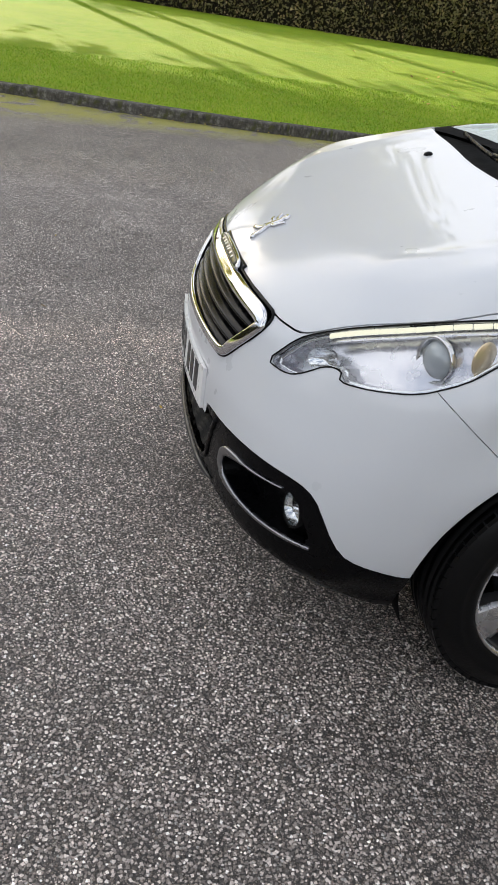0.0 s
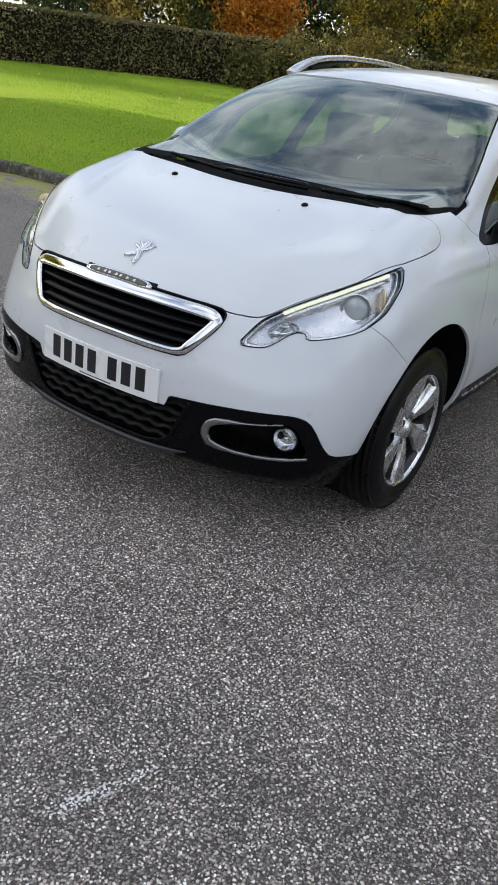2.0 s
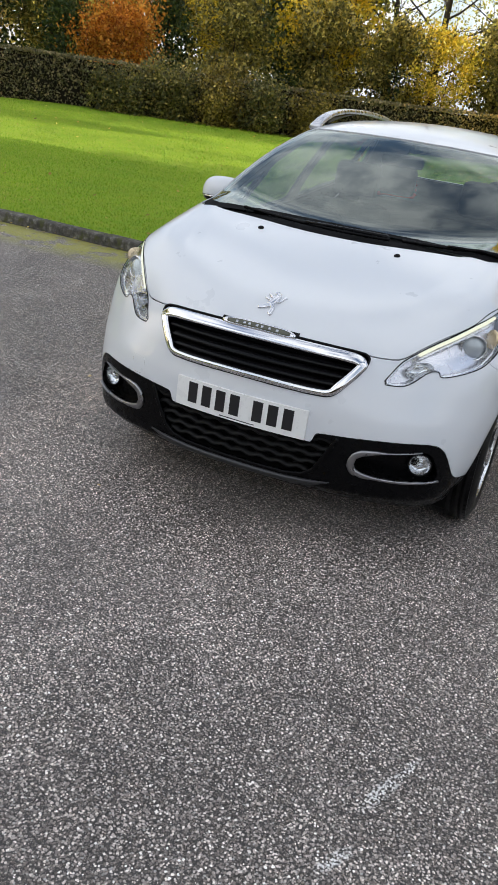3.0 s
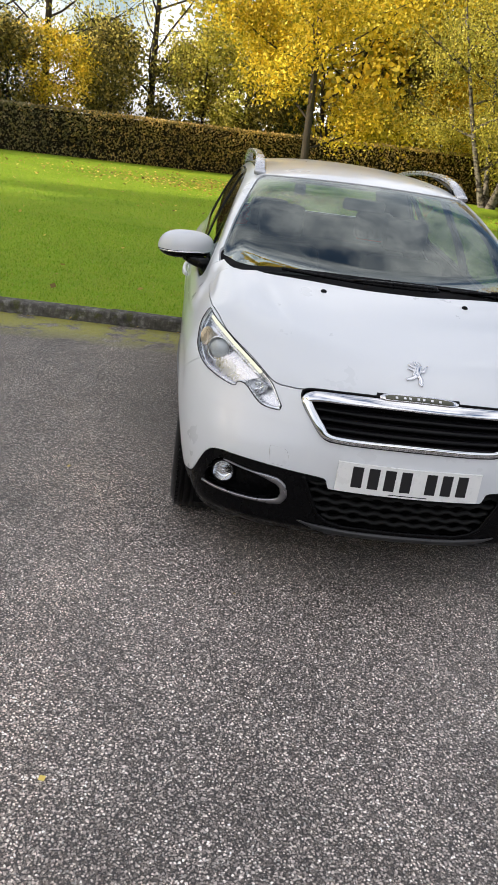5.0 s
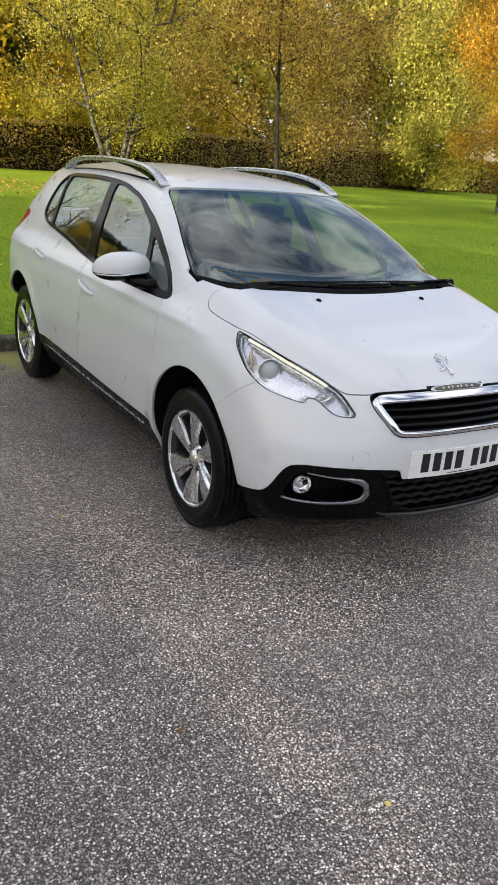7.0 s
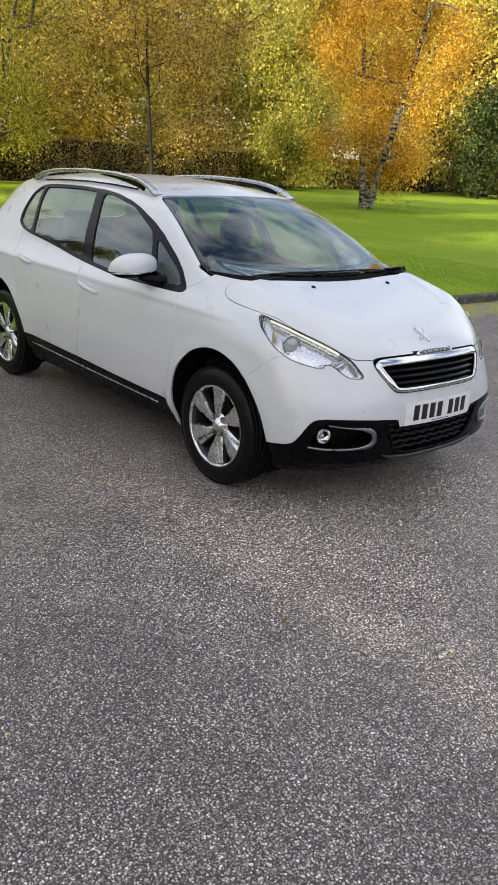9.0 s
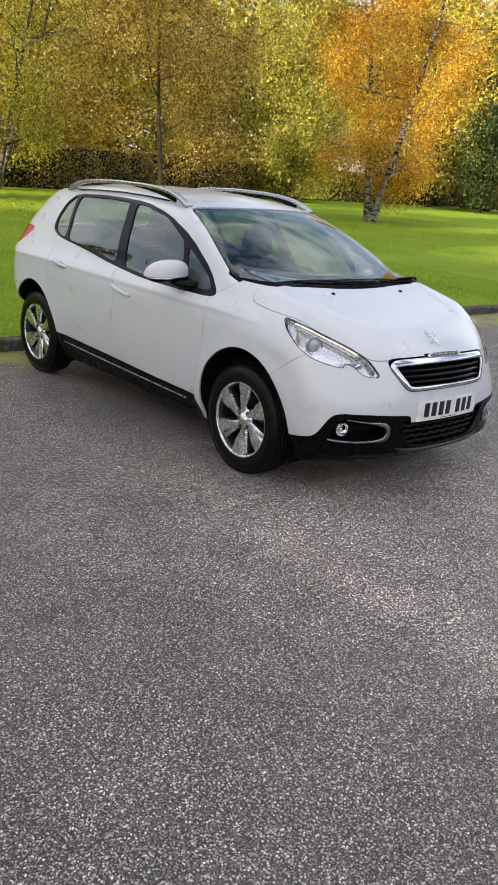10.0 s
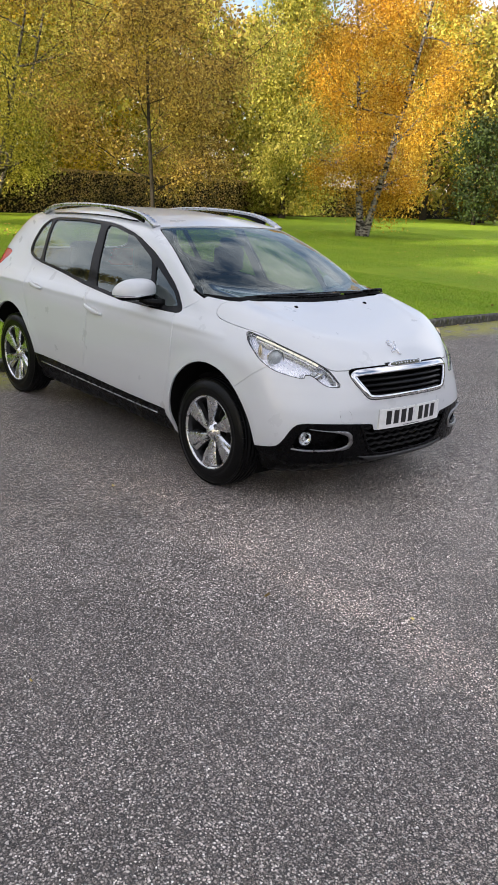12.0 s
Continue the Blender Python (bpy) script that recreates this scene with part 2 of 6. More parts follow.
class Sheet:
    """The skin as polygons with a label each, to be cut into panels."""

    def __init__(self):
        around, zc = 224, 0.62
        rows = [(0.0, a) for a in np.radians(np.linspace(89, 1.5, 62))]
        rows += [(y, 0.0) for y in np.concatenate([np.linspace(0, 0.4, 24), np.linspace(0.42, 2.4, 76)])]
        rows += [(2.4, -a) for a in np.radians(np.linspace(2, 89, 44))]
        th = np.linspace(0, 2 * math.pi, around, endpoint=False)
        o = np.array([[(0, y, zc)] * around for y, a in rows]).reshape(-1, 3)
        d = np.array([np.stack([math.cos(a) * np.sin(th), np.full(around, -math.sin(a)), math.cos(a) * np.cos(th)], -1) for y, a in rows]).reshape(-1, 3)
        lo, hi = np.zeros(len(o)), np.full(len(o), 2.6)
        for _ in range(34):
            m = (lo + hi) / 2
            p = o + m[:, None] * d
            within = skin(p[:, 0], p[:, 1], p[:, 2]) < 0
            lo, hi = np.where(within, m, lo), np.where(within, hi, m)
        self.v = o + lo[:, None] * d
        n = len(rows)
        self.f = []
        for i in range(n - 1):
            for j in range(around):
                k = (j + 1) % around
                self.f.append([i * around + j, i * around + k, (i + 1) * around + k, (i + 1) * around + j])
        self.f.append(list(range(around))[::-1])
        self.f.append([(n - 1) * around + j for j in range(around)])
        # the caps at the poles become fans
        for cap in (self.f.pop(), self.f.pop()):
            mid = to_skin(self.v[cap].mean(0)[None])
            self.v = np.vstack([self.v, mid])
            c = len(self.v) - 1
            self.f += [[cap[i], cap[(i + 1) % around], c] for i in range(around)]
        self.lab = ["body"] * len(self.f)

    def table(self):
        w = max(map(len, self.f))
        t = np.array([f + [f[0]] * (w - len(f)) for f in self.f])
        return t

    def cut(self, field, level, name, within=("body",), where=None):
        """Splits along field = level and names what lies below it."""
        t = self.table()
        val = field(self.v) - level
        val = np.where(np.abs(val) < 2e-5, -2e-5, val)
        mid = self.v[t].mean(1)
        ok = np.isin(np.array(self.lab), within)
        if where is not None:
            ok &= where(mid)
        fv = val[t]
        below = ok & (fv.max(1) < 0)
        mixed = np.nonzero(ok & (fv.max(1) >= 0) & (fv.min(1) < 0))[0]
        for i in np.nonzero(below)[0]:
            self.lab[i] = name
        fresh, made, val_l = {}, [], val
        base = len(self.v)
        for i in mixed:
            face, neg, pos = self.f[i], [], []
            for a, b in zip(face, face[1:] + face[:1]):
                (neg if val_l[a] < 0 else pos).append(a)
                if (val_l[a] < 0) != (val_l[b] < 0):
                    key = (min(a, b), max(a, b))
                    if key not in fresh:
                        s = val_l[a] / (val_l[a] - val_l[b])
                        s = min(max(s, 0.002), 0.998)
                        made.append(self.v[a] * (1 - s) + self.v[b] * s)
                        fresh[key] = base + len(made) - 1
                    neg.append(fresh[key])
                    pos.append(fresh[key])
            self.f[i] = pos
            if len(neg) > 2:
                self.f.append(neg)
                self.lab.append(name)
            if len(pos) < 3:
                self.f[i] = neg
        if made:
            self.v = np.vstack([self.v, to_skin(np.array(made))])

    def region(self, field, name, gap=0.0, within=("body",), where=None):
        if gap:
            self.cut(field, gap, "gap", within, where)
            self.cut(field, -gap, name, ("gap",), None)
            # a gap keeps its own label, so name the next one differently
            self.lab = ["seam" if x == "gap" else x for x in self.lab]
        else:
            self.cut(field, 0.0, name, within, where)


def mesh_object(name, verts, faces, material, normals=None, smooth=True):
    me = bpy.data.meshes.new(name)
    me.from_pydata([tuple(v) for v in verts], [], [tuple(f) for f in faces])
    me.materials.append(material)
    me.polygons.foreach_set("use_smooth", [smooth] * len(me.polygons))
    me.update()
    ob = new(name, me)
    if normals is not None:
        me.normals_split_custom_set([tuple(normals[i]) for p in me.polygons for i in p.vertices])
    return ob


def panel(sheet, names, title, material, parent, side=0, rim=0.012, shift=0.0, label=""):
    """One panel from the cut skin, with its edge turned inwards by rim."""
    names = (names,) if isinstance(names, str) else names
    mid = np.array([sheet.v[f].mean(0)[0] for f in sheet.f])
    pick = [f for f, l, m in zip(sheet.f, sheet.lab, mid) if l in names and (side == 0 or m * side > 0)]
    used = sorted({i for f in pick for i in f})
    at = {i: n for n, i in enumerate(used)}
    v = sheet.v[used]
    nor = skin_normal(v)
    v = v + shift * nor
    faces = [[at[i] for i in f] for f in pick]
    count = {}
    for f in faces:
        for a, b in zip(f, f[1:] + f[:1]):
            key = (min(a, b), max(a, b))
            count[key] = None if key in count else (a, b)
    verts, norms = [tuple(p) for p in v], [tuple(n) for n in nor]
    if rim:
        for e in count.values():
            if e:
                a, b = e
                k = len(verts)
                pa, pb = v[a], v[b]
                qa, qb = pa - rim * nor[a], pb - rim * nor[b]
                out = np.cross(pb - pa, nor[a])
                out = out / max(np.linalg.norm(out), 1e-9)
                verts += [tuple(pa), tuple(qa), tuple(qb), tuple(pb)]
                norms += [tuple(out)] * 4
                faces.append([k, k + 1, k + 2, k + 3])
    ob = mesh_object(title, verts, faces, material, norms)
    ob.parent = parent
    return tagged(ob, label)


def on_skin_front(x, z):
    """The skin's point for a place in the front view."""
    lo, hi = np.full(np.shape(x), -1.3), np.full(np.shape(x), 0.9)
    x, z = np.asarray(x, float), np.asarray(z, float)
    for _ in range(40):
        m = (lo + hi) / 2
        out = skin(x, m, z) > 0
        lo, hi = np.where(out, m, lo), np.where(out, hi, m)
    return np.stack([x, hi, z], -1)


def on_skin_side(y, z, side):
    lo, hi = np.zeros(np.shape(y)), np.full(np.shape(y), 1.2)
    y, z = np.asarray(y, float), np.asarray(z, float)
    for _ in range(40):
        m = (lo + hi) / 2
        within = skin(m, y, z) < 0
        lo, hi = np.where(within, m, lo), np.where(within, hi, m)
    return np.stack([side * lo, y, z], -1)


def on_skin_top(x, y):
    lo, hi = np.full(np.shape(x), 0.5), np.full(np.shape(x), 1.8)
    x, y = np.asarray(x, float), np.asarray(y, float)
    for _ in range(40):
        m = (lo + hi) / 2
        within = skin(x, y, m) < 0
        lo, hi = np.where(within, m, lo), np.where(within, hi, m)
    return np.stack([x, y, lo], -1)


def on_skin_corner(u, z, side):
    """The skin's point for a place in the view from the car's front corner; u runs outwards."""
    u, z = np.asarray(u, float), np.asarray(z, float)
    lo, hi = np.full(np.shape(u), -1.2), np.full(np.shape(u), 1.4)
    s = math.sqrt(0.5)
    for _ in range(40):
        m = (lo + hi) / 2
        out = skin(u * s + m * s, u * s - m * s, z) > 0
        hi, lo = np.where(out, m, hi), np.where(out, lo, m)
    return np.stack([side * (u * s + lo * s), u * s - lo * s, z], -1)


def resample(p, n, closed=False):
    p = np.array(p, float)
    if closed:
        p = np.vstack([p, p[:1]])
    d = np.concatenate([[0], np.cumsum(np.linalg.norm(np.diff(p, axis=0), axis=1))])
    t = np.linspace(0, d[-1], n, endpoint=not closed)
    return np.stack([np.interp(t, d, p[:, i]) for i in range(p.shape[1])], -1)


def tube(name, path, radii, material, parent=None, closed=False, sides=10, up=None, caps=True):
    """A bar along a path: radii (across, along its normal) with a rounded section; up gives the normals."""
    p = np.array(path, float)
    n = len(p)
    tan = np.roll(p, -1, 0) - np.roll(p, 1, 0)
    if not closed:
        tan[0], tan[-1] = p[1] - p[0], p[-1] - p[-2]
    tan /= np.maximum(np.linalg.norm(tan, axis=1, keepdims=True), 1e-9)
    ref = np.tile(np.array([0, 0, 1.0]), (n, 1)) if up is None else np.broadcast_to(np.array(up, float), (n, 3))
    side = np.cross(tan, ref)
    side /= np.maximum(np.linalg.norm(side, axis=1, keepdims=True), 1e-9)
    nor = np.cross(side, tan)
    radii = np.broadcast_to(np.array(radii, float), (n, 2))
    ang = np.linspace(0, 2 * math.pi, sides, endpoint=False) + math.pi / sides
    c, s = np.cos(ang), np.sin(ang)
    c, s = np.sign(c) * np.abs(c) ** 0.6, np.sign(s) * np.abs(s) ** 0.6
    v = p[:, None] + radii[:, :1, None] * c[None, :, None] * side[:, None] + radii[:, 1:, None] * s[None, :, None] * nor[:, None]
    f = []
    for i in range(n if closed else n - 1):
        j = (i + 1) % n
        for k in range(sides):
            m = (k + 1) % sides
            f.append([i * sides + k, j * sides + k, j * sides + m, i * sides + m])
    if caps and not closed:
        f.append(list(range(sides)))
        f.append([(n - 1) * sides + k for k in range(sides)][::-1])
    ob = mesh_object(name, v.reshape(-1, 3), f, material)
    if parent is not None:
        ob.parent = parent
    return ob


def lathe(name, profile, material, parent=None, segments=48, axis="x"):
    """A turned form: profile rows of (along the axis, radius)."""
    pr = np.array(profile, float)
    ang = np.linspace(0, 2 * math.pi, segments, endpoint=False)
    v, f = [], []
    for a, r in pr:
        for t in ang:
            v.append((a, r * math.cos(t), r * math.sin(t)) if axis == "x" else (r * math.cos(t), r * math.sin(t), a) if axis == "z" else (r * math.cos(t), a, r * math.sin(t)))
    for i in range(len(pr) - 1):
        for k in range(segments):
            m = (k + 1) % segments
            f.append([i * segments + k, (i + 1) * segments + k, (i + 1) * segments + m, i * segments + m])
    ob = mesh_object(name, v, f, material)
    if parent is not None:
        ob.parent = parent
    return ob


def block(bm, lo, hi, bevel=0.0, m=None):
    """Adds a bevelled box to a bmesh."""
    r = bmesh.ops.create_cube(bm, size=1)
    for v in r["verts"]:
        v.co = Vector([lo[i] + (v.co[i] + 0.5) * (hi[i] - lo[i]) for i in range(3)])
    vs = r["verts"]
    if bevel:
        es = list({e for v in vs for e in v.link_edges})
        out = bmesh.ops.bevel(bm, geom=es, offset=bevel, segments=2, profile=0.5, affect="EDGES")
        vs = list({v for f in out["faces"] for v in f.verts} | {v for v in vs if v.is_valid})
    if m is not None:
        bmesh.ops.transform(bm, matrix=m, verts=vs)
    return vs


def part(name, bm, material, parent=None, label="", smooth=True):
    me = bpy.data.meshes.new(name)
    bmesh.ops.recalc_face_normals(bm, faces=bm.faces)
    bm.to_mesh(me)
    bm.free()
    me.materials.append(material)
    me.polygons.foreach_set("use_smooth", [smooth] * len(me.polygons))
    if smooth:
        me.set_sharp_from_angle(angle=radians(35))
    ob = new(name, me)
    if parent is not None:
        ob.parent = parent
    return tagged(ob, label)


# ---- cut the skin into panels
ARCH = 0.405
DLO = [(0.335, 0.966), (0.47, 1.087), (0.768, 1.248), (1.096, 1.355), (1.419, 1.405), (1.866, 1.411), (2.362, 1.390), (2.45, 1.32), (2.49, 1.20), (2.475, 1.12), (2.337, 1.074), (1.915, 1.036), (1.492, 0.984), (1.044, 0.951), (0.626, 0.950), (0.40, 0.952)]
WIN_FRONT = [(1.50, 1.387), (1.42, 1.388), (1.104, 1.338), (0.83, 1.225), (0.68, 0.972), (1.04, 0.970), (1.352, 0.992)]
WIN_QUARTER = [(0.775, 1.205), (0.48, 1.058), (0.40, 0.985), (0.635, 0.974)]
WIN_REAR = [(1.585, 1.392), (1.87, 1.393), (2.29, 1.376), (2.20, 1.075), (1.915, 1.054), (1.468, 1.004)]
WIN_REAR_QUARTER = [(2.325, 1.372), (2.36, 1.370), (2.43, 1.31), (2.465, 1.20), (2.45, 1.13), (2.34, 1.09), (2.235, 1.079)]
SCREEN = [(0, 1.076), (0.38, 1.074), (0.66, 1.066), (0.700, 1.068), (0.712, 1.085), (0.700, 1.12), (0.664, 1.21), (0.608, 1.31), (0.545, 1.402), (0.50, 1.413), (0.25, 1.424), (0, 1.428)]
SCREEN = SCREEN + [(-x, z) for x, z in SCREEN[-2:0:-1]]
LAMP = [(-0.156, 0.696), (-0.09, 0.770), (-0.044, 0.797), (0.03, 0.832), (0.16, 0.880), (0.24, 0.908), (0.348, 0.938), (0.384, 0.940), (0.372, 0.895), (0.338, 0.858), (0.298, 0.816), (0.22, 0.770), (0.13, 0.747), (0.05, 0.734), (0.047, 0.757), (0.008, 0.752), (-0.052, 0.710), (-0.085, 0.697)]
GRILLE = [(0, 0.793), (0.2, 0.792), (0.385, 0.786), (0.411, 0.772), (0.402, 0.732), (0.347, 0.660), (0.325, 0.637), (0.295, 0.626), (0, 0.633), (-0.295, 0.626), (-0.325, 0.637), (-0.347, 0.660), (-0.402, 0.732), (-0.411, 0.772), (-0.385, 0.786), (-0.2, 0.792)]
LOWER_GRILLE = [(0.374, 0.492), (0.335, 0.41), (0.305, 0.348), (0.268, 0.322), (0.21, 0.309), (0, 0.306), (-0.21, 0.309), (-0.268, 0.322), (-0.305, 0.348), (-0.335, 0.41), (-0.374, 0.492)]
FOG = [(0.098, 0.368), (0.07, 0.42), (0.045, 0.468), (0.006, 0.485), (-0.17, 0.468), (-0.218, 0.450), (-0.238, 0.402), (-0.220, 0.366), (-0.05, 0.359)]
BONNET = [(0, -0.716), (0.2, -0.704), (0.38, -0.674), (0.43, -0.660), (0.500, -0.630), (0.535, -0.596), (0.575, -0.545), (0.655, -0.440), (0.696, -0.375), (0.742, -0.235), (0.757, -0.08), (0.758, 0.03), (0.745, 0.075), (0.712, 0.085), (0.665, 0.04), (0.60, -0.005), (0.38, -0.014), (0.15, -0.040), (0, -0.042)]
BONNET = BONNET + [(-x, y) for x, y in BONNET[-2:0:-1]]
WING = [(-0.44, 0.805), (-0.30, 0.693), (-0.20, 0.612), (-0.10, 0.45), (0.0, 0.3), (0.39, 0.2), (0.448, 0.345), (0.371, 0.576), (0.357, 0.846), (0.392, 0.966), (0.30, 1.005), (0.22, 1.062), (0.1, 1.2), (-0.6, 1.2), (-0.6, 0.9)]
FRONT_DOOR = [(0.405, 1.0), (0.372, 0.9), (0.357, 0.846), (0.371, 0.576), (0.452, 0.330), (1.447, 0.360), (1.368, 0.582), (1.340, 0.815), (1.453, 1.01)]
REAR_DOOR = [(1.453, 1.02), (1.340, 0.815), (1.368, 0.582), (1.447, 0.360), (2.13, 0.380), (2.165, 0.50), (2.24, 0.70), (2.33, 0.90), (2.37, 1.10)]
TAIL_LAMP = [(2.80, 1.085), (2.87, 1.11), (3.3, 1.09), (3.3, 0.92), (3.02, 0.94), (2.90, 1.03)]


def corner_u(v):
    return math.sqrt(0.5) * (np.abs(v[:, 0]) + v[:, 1])


def black_edge(u):
    return curve(u, -0.6, 0.454, -0.356, 0.454, -0.340, 0.492, -0.27, 0.499, -0.12, 0.508, 0.0, 0.510, 0.055, 0.504, 0.095, 0.478, 0.125, 0.430, 0.155, 0.386, 0.180, 0.366, 0.25, 0.348, 0.34, 0.333, 0.5, 0.32)


def arch_field(v):
    out = np.full(len(v), 9.0)
    for yc in (0.005, 2.538):
        r = (np.hypot((v[:, 1] - yc) / 0.378, (v[:, 2] - 0.328) / ARCH) - 1) * 0.39
        leg = np.maximum(np.abs(v[:, 1] - yc) - 0.377, v[:, 2] - 0.33)
        out = np.minimum(out, np.minimum(r, leg))
    return out


sheet = Sheet()
sides = lambda m: np.abs(m[:, 0]) > 0.5
nose_only = lambda m: m[:, 1] < 0.1
sheet.region(arch_field, "hole", where=lambda m: (np.abs(m[:, 0]) > 0.45) & (m[:, 2] < 0.85))
sheet.region(lambda v: inside(v[:, 1], v[:, 2], DLO, 1), "trim", 0.002, where=sides)
for title, outline in (("win_front", WIN_FRONT), ("win_quarter", WIN_QUARTER), ("win_rear", WIN_REAR), ("win_rear_quarter", WIN_REAR_QUARTER)):
    sheet.region(lambda v: inside(v[:, 1], v[:, 2], crisp(outline, 0.014), 1), title, within=("trim",))
sheet.region(lambda v: inside(v[:, 0], v[:, 2], SCREEN, 1), "screen", 0.002, where=lambda m: (m[:, 1] < 1.2) & (m[:, 1] > 0) & (m[:, 2] > 1.03))
sheet.region(lambda v: v[:, 2] - 1.084, "frit", within=("screen",))
sheet.region(lambda v: inside(v[:, 0], v[:, 2], [(0.5, 1.10), (0.56, 1.14), (0.47, 1.36), (0.4, 1.385), (-0.4, 1.385), (-0.47, 1.36), (-0.56, 1.14), (-0.5, 1.10)]), "rear_screen", 0.002, where=lambda m: m[:, 1] > 2.6)
sheet.region(lambda v: inside(v[:, 1], v[:, 2], TAIL_LAMP), "tail_lamp", 0.002, where=lambda m: (np.abs(m[:, 0]) > 0.45) & (m[:, 1] > 2.5))
sheet.region(lambda v: inside(corner_u(v), v[:, 2], LAMP, 1), "lamp", 0.0010, where=lambda m: (m[:, 1] < 0.1) & (np.abs(m[:, 0]) > 0.35) & (m[:, 2] > 0.6))
sheet.region(lambda v: inside(v[:, 0], v[:, 2], GRILLE, 1), "grille", where=nose_only)
sheet.region(lambda v: inside(v[:, 0], v[:, 1], BONNET, 1), "bonnet", 0.0012, where=lambda m: m[:, 2] > 0.72)
sheet.region(lambda v: v[:, 2] - black_edge(corner_u(v)), "lower_bumper", 0.0015, where=lambda m: m[:, 1] < -0.1)
sheet.region(lambda v: inside(v[:, 0], v[:, 2], LOWER_GRILLE, 1), "lower_grille", within=("lower_bumper",), where=lambda m: m[:, 1] < -0.4)
sheet.region(lambda v: inside(corner_u(v), v[:, 2], FOG, 2), "fog", within=("lower_bumper",), where=lambda m: np.abs(m[:, 0]) > 0.3)
sheet.region(lambda v: inside(v[:, 1], v[:, 2], WING, 0), "wing", 0.0008, where=lambda m: (np.abs(m[:, 0]) > 0.55) & (m[:, 1] < 0.6))
sheet.region(lambda v: v[:, 2] - curve(v[:, 1], 0.3, 0.347, 0.83, 0.357, 1.48, 0.378, 2.3, 0.395), "sill", 0.0015, where=lambda m: (m[:, 1] > 0.3) & (m[:, 1] < 2.3) & (m[:, 2] < 0.5))
sheet.region(lambda v: inside(v[:, 1], v[:, 2], FRONT_DOOR, 0), "front_door", 0.0022, where=sides)
sheet.region(lambda v: inside(v[:, 1], v[:, 2], REAR_DOOR, 0), "rear_door", 0.0022, where=sides)
sheet.region(lambda v: v[:, 2] - 0.46, "rear_bumper", 0.0015, where=lambda m: m[:, 1] > 2.5)
sheet.region(lambda v: v[:, 1] + 0.15, "front_bumper", where=lambda m: m[:, 1] < 0.2)
sheet.region(lambda v: v[:, 2] - 0.30, "sill", where=lambda m: m[:, 2] < 0.4)
sheet.region(lambda v: np.maximum(v[:, 1] - 0.34, np.abs(v[:, 0]) - 0.722), "cowl", where=lambda m: (m[:, 1] < 0.5) & (m[:, 2] > 0.95))


# ---------------------------------------------------------------- ground, kerb, lawn
def stains(n, v, sep, base):
    """Stains, worn patches and the pale band along an old lay joint, over a base colour."""
    stain = n.noise(v, 0.55, 6.0, 0.6, 0.4)
    base = n.mix(1.0, base, n.ramp(stain, [(0.30, 0.76), (0.5, 1.06), (0.70, 1.36)]), "MULTIPLY")
    blot = n.noise(v, 3.2, 6.0, 0.7)
    base = n.mix(1.0, base, n.ramp(blot, [(0.30, 0.78), (0.55, 1.06), (0.75, 1.32)]), "MULTIPLY")
    # pale worn band along an old lay joint
    wob = n.math("MULTIPLY", n.math("SUBTRACT", n.noise(v, 1.3, 6.0, 0.65), 0.5), 0.9)
    across = n.math("ADD", sep.outputs[0], wob)
    band = n.ramp(n.math("ADD", n.math("MULTIPLY", across, 0.25), 0.5), [(0.120, 0.0), (0.185, 1.0), (0.25, 0.6), (0.42, 0.25), (0.60, 0.0)])
    band = n.math("MULTIPLY", band, n.ramp(n.noise(v, 2.1, 6.0, 0.65), [(0.3, 0.2), (0.65, 1.0)]))
    band = n.math("MULTIPLY", band, n.ramp(n.math("ADD", n.math("MULTIPLY", sep.outputs[1], 0.1), 0.5), [(0.1, 0.0), (0.2, 1.0), (0.52, 0.9), (0.6, 0.1)]))
    base = n.mix(n.math("MULTIPLY", band, 0.8), base, n.mix(1.0, base, (1.78, 1.70, 1.63), "MULTIPLY"))
    return base


def paint_flecks(n, v, sep, base, stone=None):
    """Worn flecks of old white road paint over a base colour."""
    flecks = None
    for fx, fy, ang, ln, wd in ((0.91, -1.72, 70, 0.11, 0.024), (0.87, -1.97, 60, 0.07, 0.02), (0.955, -1.60, 75, 0.06, 0.014)):
        c, d = math.cos(radians(ang)), math.sin(radians(ang))
        dx = n.math("SUBTRACT", sep.outputs[0], fx)
        dy = n.math("SUBTRACT", sep.outputs[1], fy)
        al = n.math("DIVIDE", n.math("ADD", n.math("MULTIPLY", dx, c), n.math("MULTIPLY", dy, d)), ln)
        ac = n.math("DIVIDE", n.math("SUBTRACT", n.math("MULTIPLY", dy, c), n.math("MULTIPLY", dx, d)), wd)
        r = n.math("ADD", n.math("MULTIPLY", al, al), n.math("MULTIPLY", ac, ac))
        m = n.ramp(r, [(0.2, 1.0), (1.0, 0.0)])
        flecks = m if flecks is None else n.math("MAXIMUM", flecks, m)
    if stone is not None:
        flecks = n.math("MULTIPLY", flecks, stone)
    flecks = n.math("MULTIPLY", flecks, n.ramp(n.noise(v, 34.0, 5.0, 0.75), [(0.42, 0.0), (0.48, 1.0)]))
    return n.mix(flecks, base, (0.86, 0.84, 0.82))


